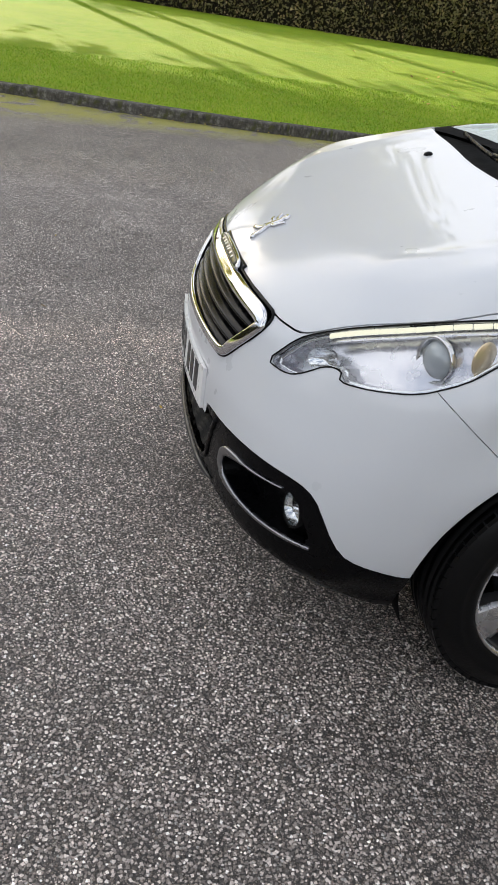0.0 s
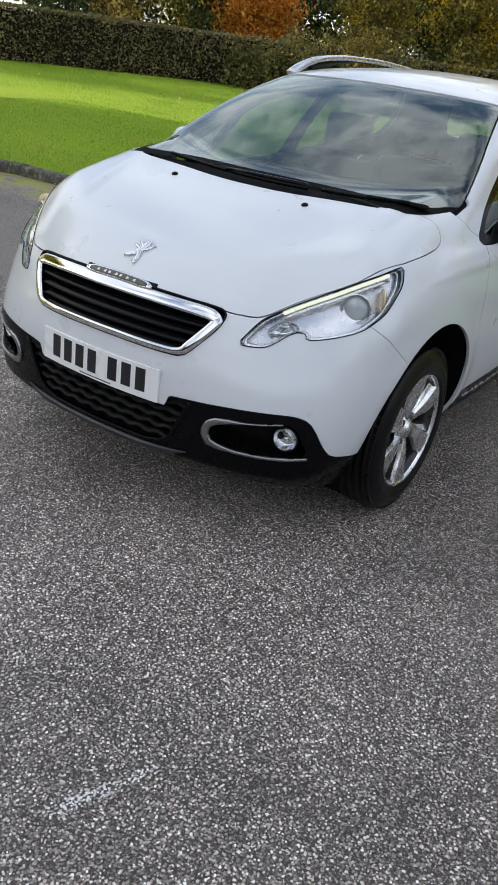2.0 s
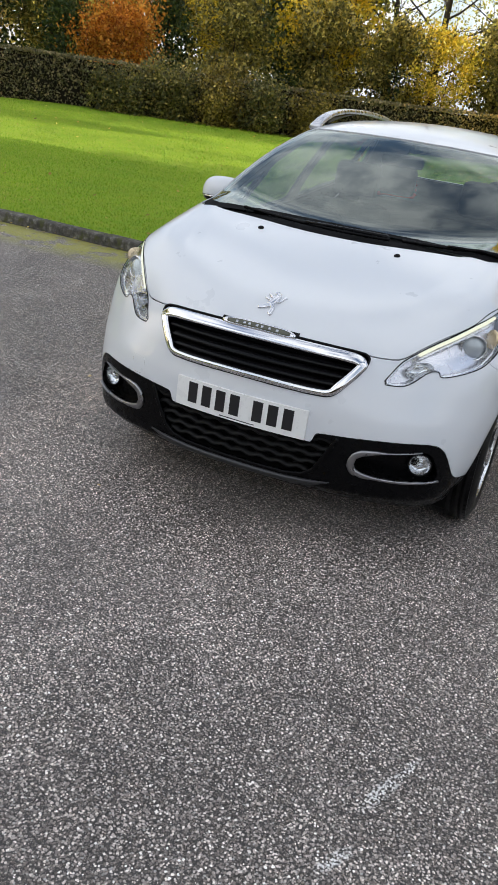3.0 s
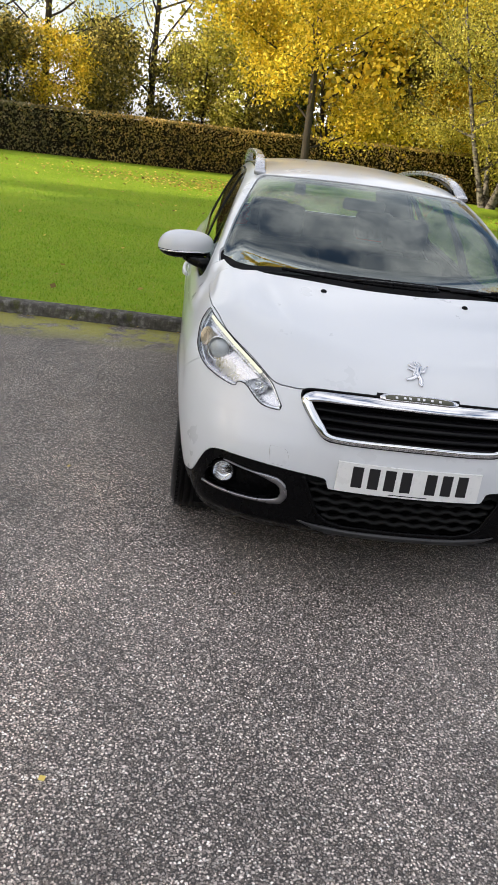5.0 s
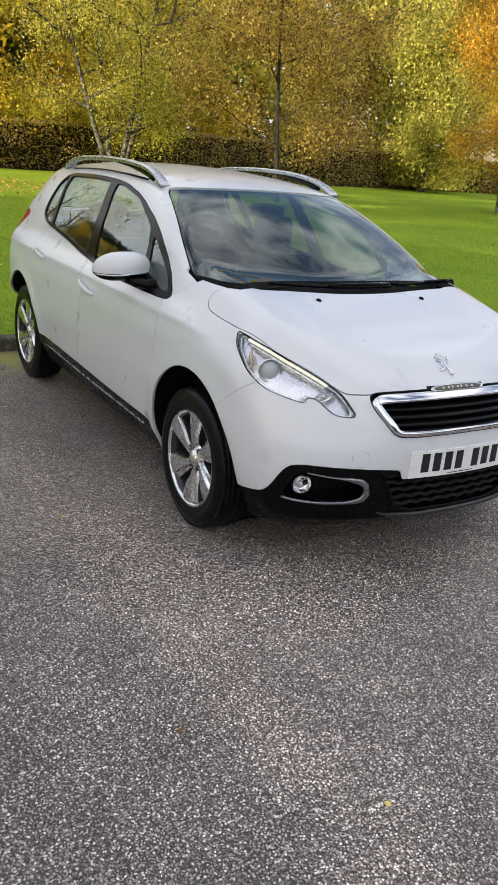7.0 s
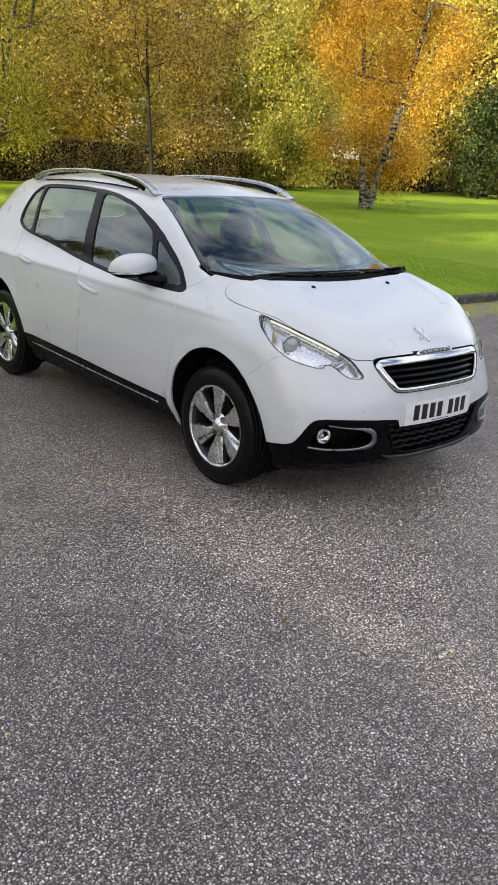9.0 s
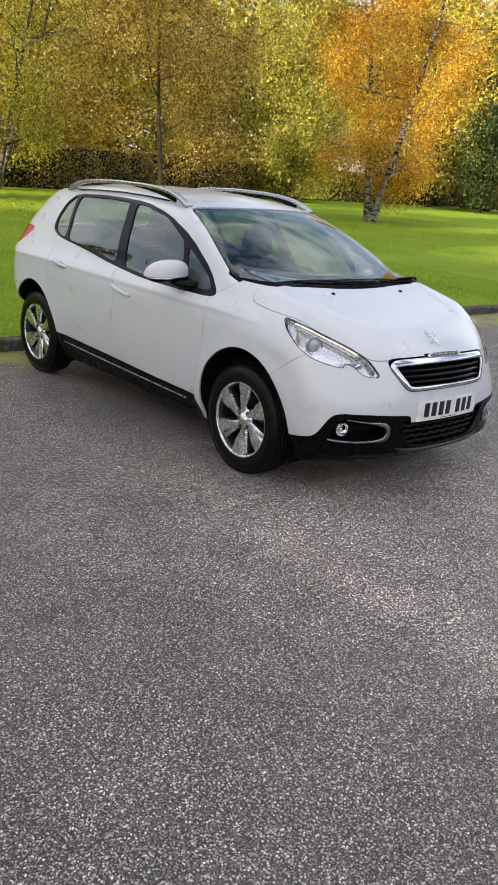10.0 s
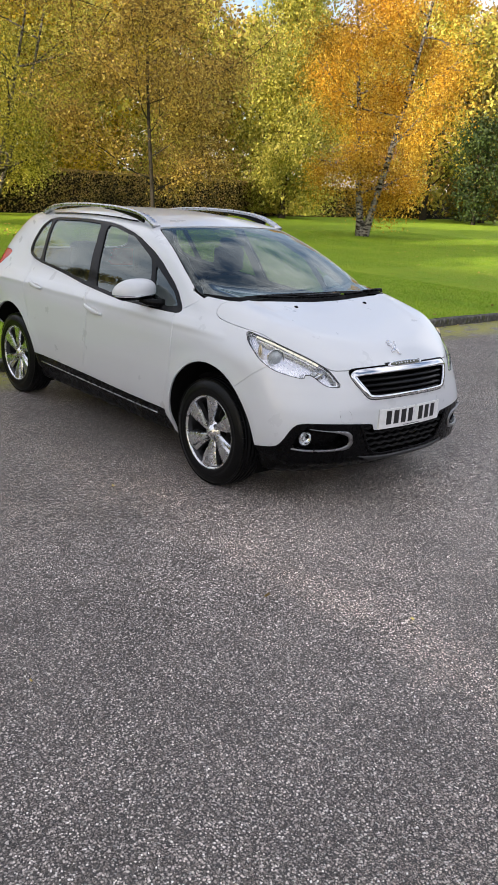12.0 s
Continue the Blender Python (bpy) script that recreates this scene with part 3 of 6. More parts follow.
def asphalt_material():
    n = Nodes("worn asphalt")
    v = n.coords()
    sep = n.t.nodes.new("ShaderNodeSeparateXYZ")
    n.link(v, sep.inputs[0])
    # stone chips bedded in dark binder, with finer grit between them; the gaps' dark colour also paints crevice shade
    wv = n.add("TexNoise", Scale=150.0, Detail=2.0)
    n.link(v, wv.inputs["Vector"])
    off = n.t.nodes.new("ShaderNodeVectorMath")
    off.operation = "MULTIPLY_ADD"
    off.inputs[1].default_value = (0.0045, 0.0045, 0.0045)
    n.link(wv.outputs["Color"], off.inputs[0])
    n.link(v, off.inputs[2])
    p = off.outputs[0]
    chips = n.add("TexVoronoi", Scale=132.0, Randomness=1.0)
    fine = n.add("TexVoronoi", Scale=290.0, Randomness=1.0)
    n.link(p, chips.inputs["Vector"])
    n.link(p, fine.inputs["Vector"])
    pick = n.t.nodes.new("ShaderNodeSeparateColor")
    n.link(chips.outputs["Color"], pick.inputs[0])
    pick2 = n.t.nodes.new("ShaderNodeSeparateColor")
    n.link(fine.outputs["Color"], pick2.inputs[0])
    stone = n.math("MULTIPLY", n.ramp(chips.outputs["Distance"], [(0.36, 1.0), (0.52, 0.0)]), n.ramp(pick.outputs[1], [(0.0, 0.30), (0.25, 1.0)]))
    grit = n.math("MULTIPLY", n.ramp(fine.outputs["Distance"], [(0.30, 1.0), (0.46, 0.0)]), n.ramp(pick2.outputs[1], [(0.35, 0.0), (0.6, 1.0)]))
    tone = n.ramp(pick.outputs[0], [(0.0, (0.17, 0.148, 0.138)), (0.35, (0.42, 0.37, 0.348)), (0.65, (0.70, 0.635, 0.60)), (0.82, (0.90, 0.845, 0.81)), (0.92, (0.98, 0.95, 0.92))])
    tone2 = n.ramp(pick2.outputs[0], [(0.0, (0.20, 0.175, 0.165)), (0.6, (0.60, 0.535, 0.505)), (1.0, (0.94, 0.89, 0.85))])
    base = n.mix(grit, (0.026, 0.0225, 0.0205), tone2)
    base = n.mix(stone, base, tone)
    base = n.mix(1.0, base, n.ramp(n.noise(v, 420.0, 3.0, 0.6), [(0.3, 0.75), (0.7, 1.3)]), "MULTIPLY")
    base = n.mix(1.0, base, n.ramp(n.noise(v, 46.0, 3.0, 0.6), [(0.30, 0.42), (0.5, 1.02), (0.70, 1.66)]), "MULTIPLY")
    base = n.mix(1.0, base, (0.97, 0.905, 0.845), "MULTIPLY")
    base = n.mix(1.0, base, (0.88, 0.86, 0.84), "DARKEN")
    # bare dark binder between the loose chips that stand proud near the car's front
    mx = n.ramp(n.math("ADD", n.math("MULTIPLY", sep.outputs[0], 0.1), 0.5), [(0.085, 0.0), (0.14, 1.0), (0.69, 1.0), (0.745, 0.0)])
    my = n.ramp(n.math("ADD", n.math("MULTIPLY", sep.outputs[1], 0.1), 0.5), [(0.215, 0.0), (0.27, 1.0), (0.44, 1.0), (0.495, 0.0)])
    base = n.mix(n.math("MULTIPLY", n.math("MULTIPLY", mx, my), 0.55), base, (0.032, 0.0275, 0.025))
    base = stains(n, v, sep, base)
    base = paint_flecks(n, v, sep, base, stone)
    # moss towards the kerb
    near = n.ramp(n.math("MULTIPLY", sep.outputs[1], 0.1), [(0.25, 0.0), (0.292, 1.0)])
    near = n.math("MAXIMUM", near, n.ramp(n.math("MULTIPLY", sep.outputs[0], -0.1), [(0.60, 0.0), (0.66, 1.0)]))
    moss = n.math("MULTIPLY", near, n.ramp(n.noise(v, 3.4, 8.0, 0.75), [(0.43, 0.0), (0.49, 1.0)]))
    moss = n.math("MULTIPLY", moss, n.ramp(n.noise(v, 60.0, 3.0), [(0.32, 0.35), (0.55, 1.0)]))
    base = n.mix(moss, base, n.mix(n.noise(v, 20.0, 5.0, 0.7), (0.27, 0.28, 0.015), (0.56, 0.52, 0.045)))
    dome = n.ramp(chips.outputs["Distance"], [(0.0, 1.0), (0.3, 0.8), (0.55, 0.0)])
    dome2 = n.ramp(fine.outputs["Distance"], [(0.0, 1.0), (0.55, 0.0)])
    height = n.math("ADD", n.math("MULTIPLY", dome, n.ramp(pick.outputs[1], [(0.1, 0.2), (0.8, 1.0)])), n.math("MULTIPLY", dome2, 0.45))
    height = n.math("ADD", height, n.math("MULTIPLY", n.noise(v, 30.0, 4.0), 0.8))
    rough = n.ramp(pick.outputs[2], [(0.2, 0.75), (0.8, 0.45)])
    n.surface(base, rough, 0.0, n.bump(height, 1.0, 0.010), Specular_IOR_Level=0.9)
    return n.mat


def lawn_material():
    n = Nodes("mown grass")
    v = n.coords()
    a = n.noise(v, 0.35, 6.0, 0.6)
    b = n.noise(v, 5.0, 6.0, 0.7)
    c = n.noise(v, 55.0, 5.0, 0.75)
    col = n.mix(n.ramp(a, [(0.3, 0.0), (0.7, 1.0)]), (0.175, 0.345, 0.010), (0.31, 0.45, 0.022))
    col = n.mix(n.ramp(b, [(0.35, 0.0), (0.75, 0.7)]), col, (0.38, 0.41, 0.045))
    col = n.mix(1.0, col, n.ramp(c, [(0.25, 0.45), (0.5, 0.95), (0.8, 1.4)]), "MULTIPLY")
    n.surface(col, 0.85, 0.0, n.bump(n.math("ADD", c, n.math("MULTIPLY", b, 0.6)), 0.8, 0.05), Specular_IOR_Level=0.15)
    return n.mat


def kerb_material():
    n = Nodes("weathered concrete kerb")
    v = n.coords()
    info = n.t.nodes.new("ShaderNodeObjectInfo")
    tone = n.ramp(n.noise(v, 14.0, 7.0, 0.7), [(0.3, (0.035, 0.032, 0.029)), (0.52, (0.11, 0.103, 0.092)), (0.70, (0.30, 0.288, 0.262))])
    tone = n.mix(1.0, tone, n.ramp(info.outputs["Random"], [(0.0, 0.85), (1.0, 1.12)]), "MULTIPLY")
    tone = n.mix(n.ramp(n.noise(v, 9.0, 6.0, 0.7), [(0.52, 0.0), (0.66, 0.8)]), tone, (0.075, 0.082, 0.02))
    n.surface(tone, 0.9, 0.0, n.bump(n.noise(v, 70.0, 6.0, 0.7), 0.8, 0.01), Specular_IOR_Level=0.2)
    return n.mat


ASPHALT = asphalt_material()
LAWN = lawn_material()
KERB = kerb_material()

me = bpy.data.meshes.new("ground")
me.from_pydata([(-600, -600, 0), (600, -600, 0), (600, 600, 0), (-600, 600, 0)], [], [(0, 1, 2, 3)])
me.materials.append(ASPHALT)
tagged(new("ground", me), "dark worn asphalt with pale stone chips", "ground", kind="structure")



def chip_material():
    n = Nodes("crushed stone chips")
    v = n.coords()
    sep = n.t.nodes.new("ShaderNodeSeparateXYZ")
    n.link(v, sep.inputs[0])
    g = n.t.nodes.new("ShaderNodeNewGeometry")
    tone = n.ramp(g.outputs["Random Per Island"], [(0.0, (0.075, 0.065, 0.058)), (0.40, (0.27, 0.235, 0.213)), (0.78, (0.55, 0.485, 0.443)), (0.92, (0.76, 0.695, 0.64)), (1.0, (0.92, 0.87, 0.82))])
    tone = n.mix(1.0, tone, n.ramp(n.noise(v, 420.0, 3.0, 0.6), [(0.3, 0.75), (0.7, 1.3)]), "MULTIPLY")
    n.surface(paint_flecks(n, v, sep, stains(n, v, sep, tone)), 0.55, 0.0, None, Specular_IOR_Level=0.5)
    return n.mat


def stone_chips(step, x0, x1, y0, y1, seed):
    """Crushed stone proud of the binder: one small irregular pyramid for each cell of a loose grid, thinning out at the borders."""
    r = np.random.default_rng(seed)
    gx, gy = np.meshgrid(np.arange(x0, x1, step), np.arange(y0, y1, step))
    x = gx.ravel() + r.uniform(-0.5, 0.5, gx.size) * step
    y = gy.ravel() + r.uniform(-0.5, 0.5, gx.size) * step
    rim = np.minimum(np.minimum(x - x0, x1 - x), np.minimum(y - y0, y1 - y))
    under = (np.abs(x) < 0.6) & (y > -0.35)
    keep = (r.random(len(x)) < np.clip(rim / 0.6, 0, 1) * 0.94) & ~under
    x, y = x[keep], y[keep]
    n = len(x)
    size = step * r.uniform(0.36, 0.74, n)
    turn = r.uniform(0, 2 * math.pi, n)
    v = np.empty((n, 5, 3))
    for k in range(4):
        a = turn + k * math.pi / 2 + r.uniform(-0.45, 0.45, n)
        q = size * r.uniform(0.7, 1.15, n)
        v[:, k] = np.stack([x + q * np.cos(a), y + q * np.sin(a), np.full(n, -0.0005)], -1)
    v[:, 4] = np.stack([x + size * r.uniform(-0.5, 0.5, n), y + size * r.uniform(-0.5, 0.5, n), size * r.uniform(0.35, 0.85, n)], -1)
    tri = np.array([(0, 1, 4), (1, 2, 4), (2, 3, 4), (3, 0, 4)])
    idx = (np.arange(n)[:, None, None] * 5 + tri[None]).ravel()
    me = bpy.data.meshes.new("stone_chips")
    me.vertices.add(n * 5)
    me.vertices.foreach_set("co", v.ravel())
    me.loops.add(n * 12)
    me.loops.foreach_set("vertex_index", idx)
    me.polygons.add(n * 4)
    me.polygons.foreach_set("loop_start", np.arange(n * 4) * 3)
    me.polygons.foreach_set("loop_total", np.full(n * 4, 3))
    me.materials.append(chip_material())
    me.update(calc_edges=True)
    return tagged(new("stone_chips", me), "crushed pale stone chips standing proud of the asphalt", "gravel", kind="stuff")


stone_chips(0.0083, -4.2, 2.5, -2.9, 0.0, 12)

# the kerb's foot, from the east to the corner in the west and round it
EDGE = [(60, 3.95), (30, 3.75), (12, 3.48), (6, 3.34), (0, 3.20), (-2.9, 3.27), (-4.4, 3.31), (-5.3, 3.24), (-6.0, 2.93), (-6.4, 2.35), (-6.58, 1.5), (-6.7, 0.5), (-6.9, -0.6), (-7.3, -1.8), (-8.2, -4.5), (-9.6, -8.5), (-12, -16), (-16, -28)]
edge = resample(np.array(EDGE), 900)
tan = np.gradient(edge, axis=0)
tan /= np.linalg.norm(tan, axis=1, keepdims=True)
outw = np.stack([tan[:, 1], -tan[:, 0]], -1)
if outw[200][1] < 0:
    outw = -outw
KW, KH = 0.125, 0.105

back = edge + outw * (KW - 0.01)
verts = [(x, y, KH - 0.012) for x, y in back[::6]] + [(-60, -40, 0.09), (-500, -40, 0.09), (-500, 500, 0.09), (500, 500, 0.09), (500, 4.2, 0.09)]
bm = bmesh.new()
vs = [bm.verts.new(v) for v in verts]
es = [bm.edges.new((a, b)) for a, b in zip(vs, vs[1:] + vs[:1])]
bmesh.ops.triangle_fill(bm, edges=es, use_beauty=True)
for f in bm.faces:
    if f.normal.z < 0:
        f.normal_flip()
tagged(part("lawn", bm, LAWN, smooth=False), "short mown green lawn behind a concrete kerb", "lawn", kind="structure")

kerb = new("kerb")
tagged(kerb, "low weathered concrete kerb with moss, edging the lawn", "kerb", kind="structure")
dist = np.concatenate([[0], np.cumsum(np.linalg.norm(np.diff(edge, axis=0), axis=1))])
bm = bmesh.new()
prof = [(0.0, -0.05), (0.0, KH - 0.022), (0.007, KH - 0.007), (0.022, KH), (KW - 0.006, KH), (KW, KH - 0.006), (KW, -0.05)]
pr = random.Random(4)
ends = []
for e in (0, 1):
    ends.append([bm.verts.new((e * 0.911 - 0.4555, a, b)) for a, b in prof])
for i in range(len(prof) - 1):
    bm.faces.new((ends[0][i], ends[0][i + 1], ends[1][i + 1], ends[1][i]))
bm.faces.new(ends[0][::-1])
bm.faces.new(ends[1])
stone = bpy.data.meshes.new("kerb_stone")
bmesh.ops.recalc_face_normals(bm, faces=bm.faces)
bm.to_mesh(stone)
bm.free()
stone.materials.append(KERB)
s0 = dist[np.argmin(np.abs(edge[:, 0] - 26))]
k = 0
while s0 < dist[-1] - 2:
    size = 0.915 if not (-6.8 < np.interp(s0, dist, edge[:, 0]) < -4.6 and np.interp(s0, dist, edge[:, 1]) > 1.0) else 0.46
    c = np.array([np.interp(s0 + size / 2, dist, edge[:, i]) for i in (0, 1)])
    a = np.array([np.interp(s0, dist, edge[:, i]) for i in (0, 1)])
    b = np.array([np.interp(s0 + size, dist, edge[:, i]) for i in (0, 1)])
    d = a - b
    ob = new("kerb_stone", stone)
    ob.parent = kerb
    ob.matrix_basis = Matrix.Translation((c[0] , c[1], pr.uniform(-0.006, 0.004))) @ pose(0, 0, 0, pr.uniform(-1, 1), pr.uniform(-0.3, 0.3), math.degrees(math.atan2(d[1], d[0])) + pr.uniform(-0.4, 0.4)) @ Matrix.Diagonal((size / 0.915, 1, 1, 1))
    s0 += size
    k += 1

# short path crossing the lawn in the west
bm = bmesh.new()
block(bm, (-16.5, -14.0, 0.02), (-13.2, -3.0, 0.098), 0.006)
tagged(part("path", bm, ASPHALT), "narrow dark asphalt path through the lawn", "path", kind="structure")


# grass blades on the near lawn
def blades(name, count, xr, yr, high, seed, material, keep):
    rng = np.random.default_rng(seed)
    x = rng.uniform(*xr, count)
    y = rng.uniform(*yr, count)
    ok = keep(x, y)
    x, y = x[ok], y[ok]
    n = len(x)
    a = rng.uniform(0, 2 * math.pi, n)
    w = rng.uniform(0.003, 0.006, n)
    h = high * rng.uniform(0.5, 1.15, n)
    lean = rng.uniform(0.0, 0.9, n) * h
    b = rng.uniform(0, 2 * math.pi, n)
    z = np.full(n, 0.088)
    v = np.empty((n, 3, 3))
    v[:, 0] = np.stack([x - w * np.cos(a), y - w * np.sin(a), z], -1)
    v[:, 1] = np.stack([x + w * np.cos(a), y + w * np.sin(a), z], -1)
    v[:, 2] = np.stack([x + lean * np.cos(b), y + lean * np.sin(b), z + h], -1)
    me = bpy.data.meshes.new(name)
    me.vertices.add(n * 3)
    me.vertices.foreach_set("co", v.ravel())
    me.loops.add(n * 3)
    me.loops.foreach_set("vertex_index", np.arange(n * 3))
    me.polygons.add(n)
    me.polygons.foreach_set("loop_start", np.arange(n) * 3)
    me.polygons.foreach_set("loop_total", np.full(n, 3))
    me.materials.append(material)
    me.update(calc_edges=True)
    return new(name, me)


def behind_kerb(x, y):
    """Whether places lie on the lawn side of the kerb."""
    line = np.interp(-x, -edge[:500, 0], edge[:500, 1])
    north = (x > -5.2) & (y > line + KW - 0.02)
    side = np.interp(-y, -edge[::-1][:, 1][::-1], edge[:, 0])
    west = (x <= -5.2) & ((x < side - KW + 0.02) | (y > 3.4))
    return north | west


def blade_material():
    n = Nodes("grass blade")
    g = n.t.nodes.new("ShaderNodeNewGeometry")
    v = n.coords()
    col = n.ramp(g.outputs["Random Per Island"], [(0.0, (0.135, 0.295, 0.008)), (0.6, (0.25, 0.43, 0.017)), (0.92, (0.39, 0.49, 0.05)), (1.0, (0.50, 0.43, 0.15))])
    col = n.mix(1.0, col, n.ramp(n.noise(v, 0.35, 6.0, 0.6), [(0.3, 0.75), (0.7, 1.2)]), "MULTIPLY")
    b = n.surface(col, 0.6, 0.0, None, Specular_IOR_Level=0.25)
    t = n.add("BsdfTranslucent")
    n.link(col, t.inputs[0])
    m = n.t.nodes.new("ShaderNodeMixShader")
    m.inputs[0].default_value = 0.3
    n.link(b.outputs[0], m.inputs[1])
    n.link(t.outputs[0], m.inputs[2])
    n.link(m.outputs[0], n.out.inputs[0])
    return n.mat


BLADE = blade_material()
tagged(blades("grass", 330000, (-11, 10), (-4, 9.5), 0.032, 5, BLADE, behind_kerb), "short green grass blades of the near lawn", "grass", kind="stuff")
tagged(blades("far_grass", 130000, (-24, 30), (9.3, 24), 0.055, 6, BLADE, lambda x, y: y > 9), "green grass blades of the far lawn", "grass", kind="stuff")
tagged(blades("kerb_grass", 22000, (-7.2, 12), (-3, 3.9), 0.06, 7, BLADE, lambda x, y: behind_kerb(x, y) & ~behind_kerb(x + 0.05 * (x < -5.2), y - 0.07 * (x > -5.2))), "longer grass tufts hanging over the kerb", "grass", kind="stuff")


# ---------------------------------------------------------------- hedge and trees
def leaf_material(name, stops, through=0.48):
    n = Nodes(name)
    g = n.t.nodes.new("ShaderNodeNewGeometry")
    v = n.coords()
    col = n.ramp(g.outputs["Random Per Island"], stops)
    col = n.mix(1.0, col, n.ramp(n.noise(v, 0.55, 5.0, 0.65), [(0.3, 0.55), (0.5, 1.05), (0.7, 1.5)]), "MULTIPLY")
    b = n.surface(col, 0.55, 0.0, None, Specular_IOR_Level=0.3)
    t = n.add("BsdfTranslucent")
    n.link(col, t.inputs[0])
    m = n.t.nodes.new("ShaderNodeMixShader")
    m.inputs[0].default_value = through
    n.link(b.outputs[0], m.inputs[1])
    n.link(t.outputs[0], m.inputs[2])
    n.link(m.outputs[0], n.out.inputs[0])
    return n.mat


def bark_material(name, dark, pale, patch=0.0):
    n = Nodes(name)
    v = n.coords((1.0, 1.0, 0.25))
    tone = n.mix(n.noise(v, 12.0, 7.0, 0.7), dark, pale)
    if patch:
        tone = n.mix(n.ramp(n.noise(n.coords((1, 1, 2.2)), 5.0, 4.0, 0.7), [(0.48, 0.0), (0.56, 1.0)]), tone, (0.03, 0.026, 0.022))
    n.surface(tone, 0.9, 0.0, n.bump(n.noise(v, 25.0, 6.0, 0.7), 0.9, 0.03), Specular_IOR_Level=0.2)
    return n.mat


YELLOW = leaf_material("yellow leaves", [(0.0, (0.250, 0.235, 0.019)), (0.35, (0.562, 0.423, 0.027)), (0.7, (0.812, 0.562, 0.039)), (1.0, (0.900, 0.750, 0.125))])
ORANGE = leaf_material("orange birch leaves", [(0.0, (0.28, 0.15, 0.018)), (0.4, (0.60, 0.345, 0.03)), (0.75, (0.78, 0.50, 0.05)), (1.0, (0.90, 0.70, 0.15))], 0.42)
OLIVE = leaf_material("olive leaves", [(0.0, (0.17, 0.175, 0.035)), (0.4, (0.46, 0.43, 0.07)), (0.75, (0.76, 0.65, 0.11)), (1.0, (0.92, 0.83, 0.24))])
BROWN = leaf_material("brown leaves", [(0.0, (0.15, 0.10, 0.035)), (0.4, (0.40, 0.27, 0.07)), (0.75, (0.64, 0.45, 0.10)), (1.0, (0.86, 0.70, 0.20))])
LIME = leaf_material("yellow-green leaves", [(0.0, (0.18, 0.20, 0.035)), (0.4, (0.38, 0.37, 0.06)), (0.75, (0.58, 0.52, 0.09)), (1.0, (0.80, 0.70, 0.2))], 0.45)
RUST = leaf_material("rust-red leaves", [(0.0, (0.32, 0.10, 0.018)), (0.5, (0.66, 0.26, 0.03)), (1.0, (0.86, 0.46, 0.07))])
DARKLEAF = leaf_material("dark evergreen leaves", [(0.0, (0.017, 0.031, 0.008)), (0.6, (0.049, 0.077, 0.017)), (1.0, (0.098, 0.126, 0.028))], 0.15)
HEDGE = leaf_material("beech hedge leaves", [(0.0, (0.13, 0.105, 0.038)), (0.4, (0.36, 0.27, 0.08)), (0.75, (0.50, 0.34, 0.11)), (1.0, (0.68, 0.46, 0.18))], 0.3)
HEDGE_SHADED = leaf_material("greener shaded hedge leaves", [(0.0, (0.08, 0.075, 0.034)), (0.5, (0.18, 0.16, 0.07)), (0.85, (0.28, 0.225, 0.10)), (1.0, (0.36, 0.26, 0.13))], 0.2)
BARK = bark_material("grey-brown bark", (0.02, 0.017, 0.013), (0.075, 0.062, 0.046))
GREY_BARK = bark_material("grey birch bark", (0.09, 0.08, 0.065), (0.27, 0.245, 0.20), 1.0)
BIRCH_BARK = bark_material("pale birch bark", (0.16, 0.145, 0.125), (0.44, 0.41, 0.36), 1.0)


def quads(name, centre, right, up, material):
    """Many small four-cornered leaves in one mesh."""
    n = len(centre)
    v = np.empty((n, 4, 3))
    v[:, 0] = centre - right * 0.5
    v[:, 1] = centre - up * 0.62
    v[:, 2] = centre + right * 0.5
    v[:, 3] = centre + up * 0.62
    me = bpy.data.meshes.new(name)
    me.vertices.add(n * 4)
    me.vertices.foreach_set("co", v.ravel())
    me.loops.add(n * 4)
    me.loops.foreach_set("vertex_index", np.arange(n * 4))
    me.polygons.add(n)
    me.polygons.foreach_set("loop_start", np.arange(n) * 4)
    me.polygons.foreach_set("loop_total", np.full(n, 4))
    me.materials.append(material)
    me.update(calc_edges=True)
    return new(name, me)


def leaf_axes(rng, n, size, droop=0.0):
    d = rng.normal(size=(n, 3))
    d[:, 2] -= droop
    d /= np.linalg.norm(d, axis=1, keepdims=True)
    e = np.cross(d, rng.normal(size=(n, 3)))
    e /= np.linalg.norm(e, axis=1, keepdims=True)
    s = size * rng.uniform(0.6, 1.3, (n, 1))
    return e * s * 0.8, d * s


def limb_mesh(name, limbs, material, sides=5):
    """Tapered limbs, each a path with radii, in one mesh."""
    v, f = [], []
    for path, rad in limbs:
        p = np.array(path)
        t = np.gradient(p, axis=0)
        t /= np.maximum(np.linalg.norm(t, axis=1, keepdims=True), 1e-9)
        ref = np.array([1.0, 0.3, 0.1])
        a = np.cross(t, ref)
        a /= np.maximum(np.linalg.norm(a, axis=1, keepdims=True), 1e-9)
        b = np.cross(t, a)
        k0 = len(v)
        for i in range(len(p)):
            for j in range(sides):
                w = 2 * math.pi * j / sides
                v.append(tuple(p[i] + rad[i] * (math.cos(w) * a[i] + math.sin(w) * b[i])))
        for i in range(len(p) - 1):
            for j in range(sides):
                m = (j + 1) % sides
                f.append((k0 + i * sides + j, k0 + i * sides + m, k0 + (i + 1) * sides + m, k0 + (i + 1) * sides + j))
        f.append(tuple(k0 + (len(p) - 1) * sides + j for j in range(sides)))
    return mesh_object(name, v, f, material)


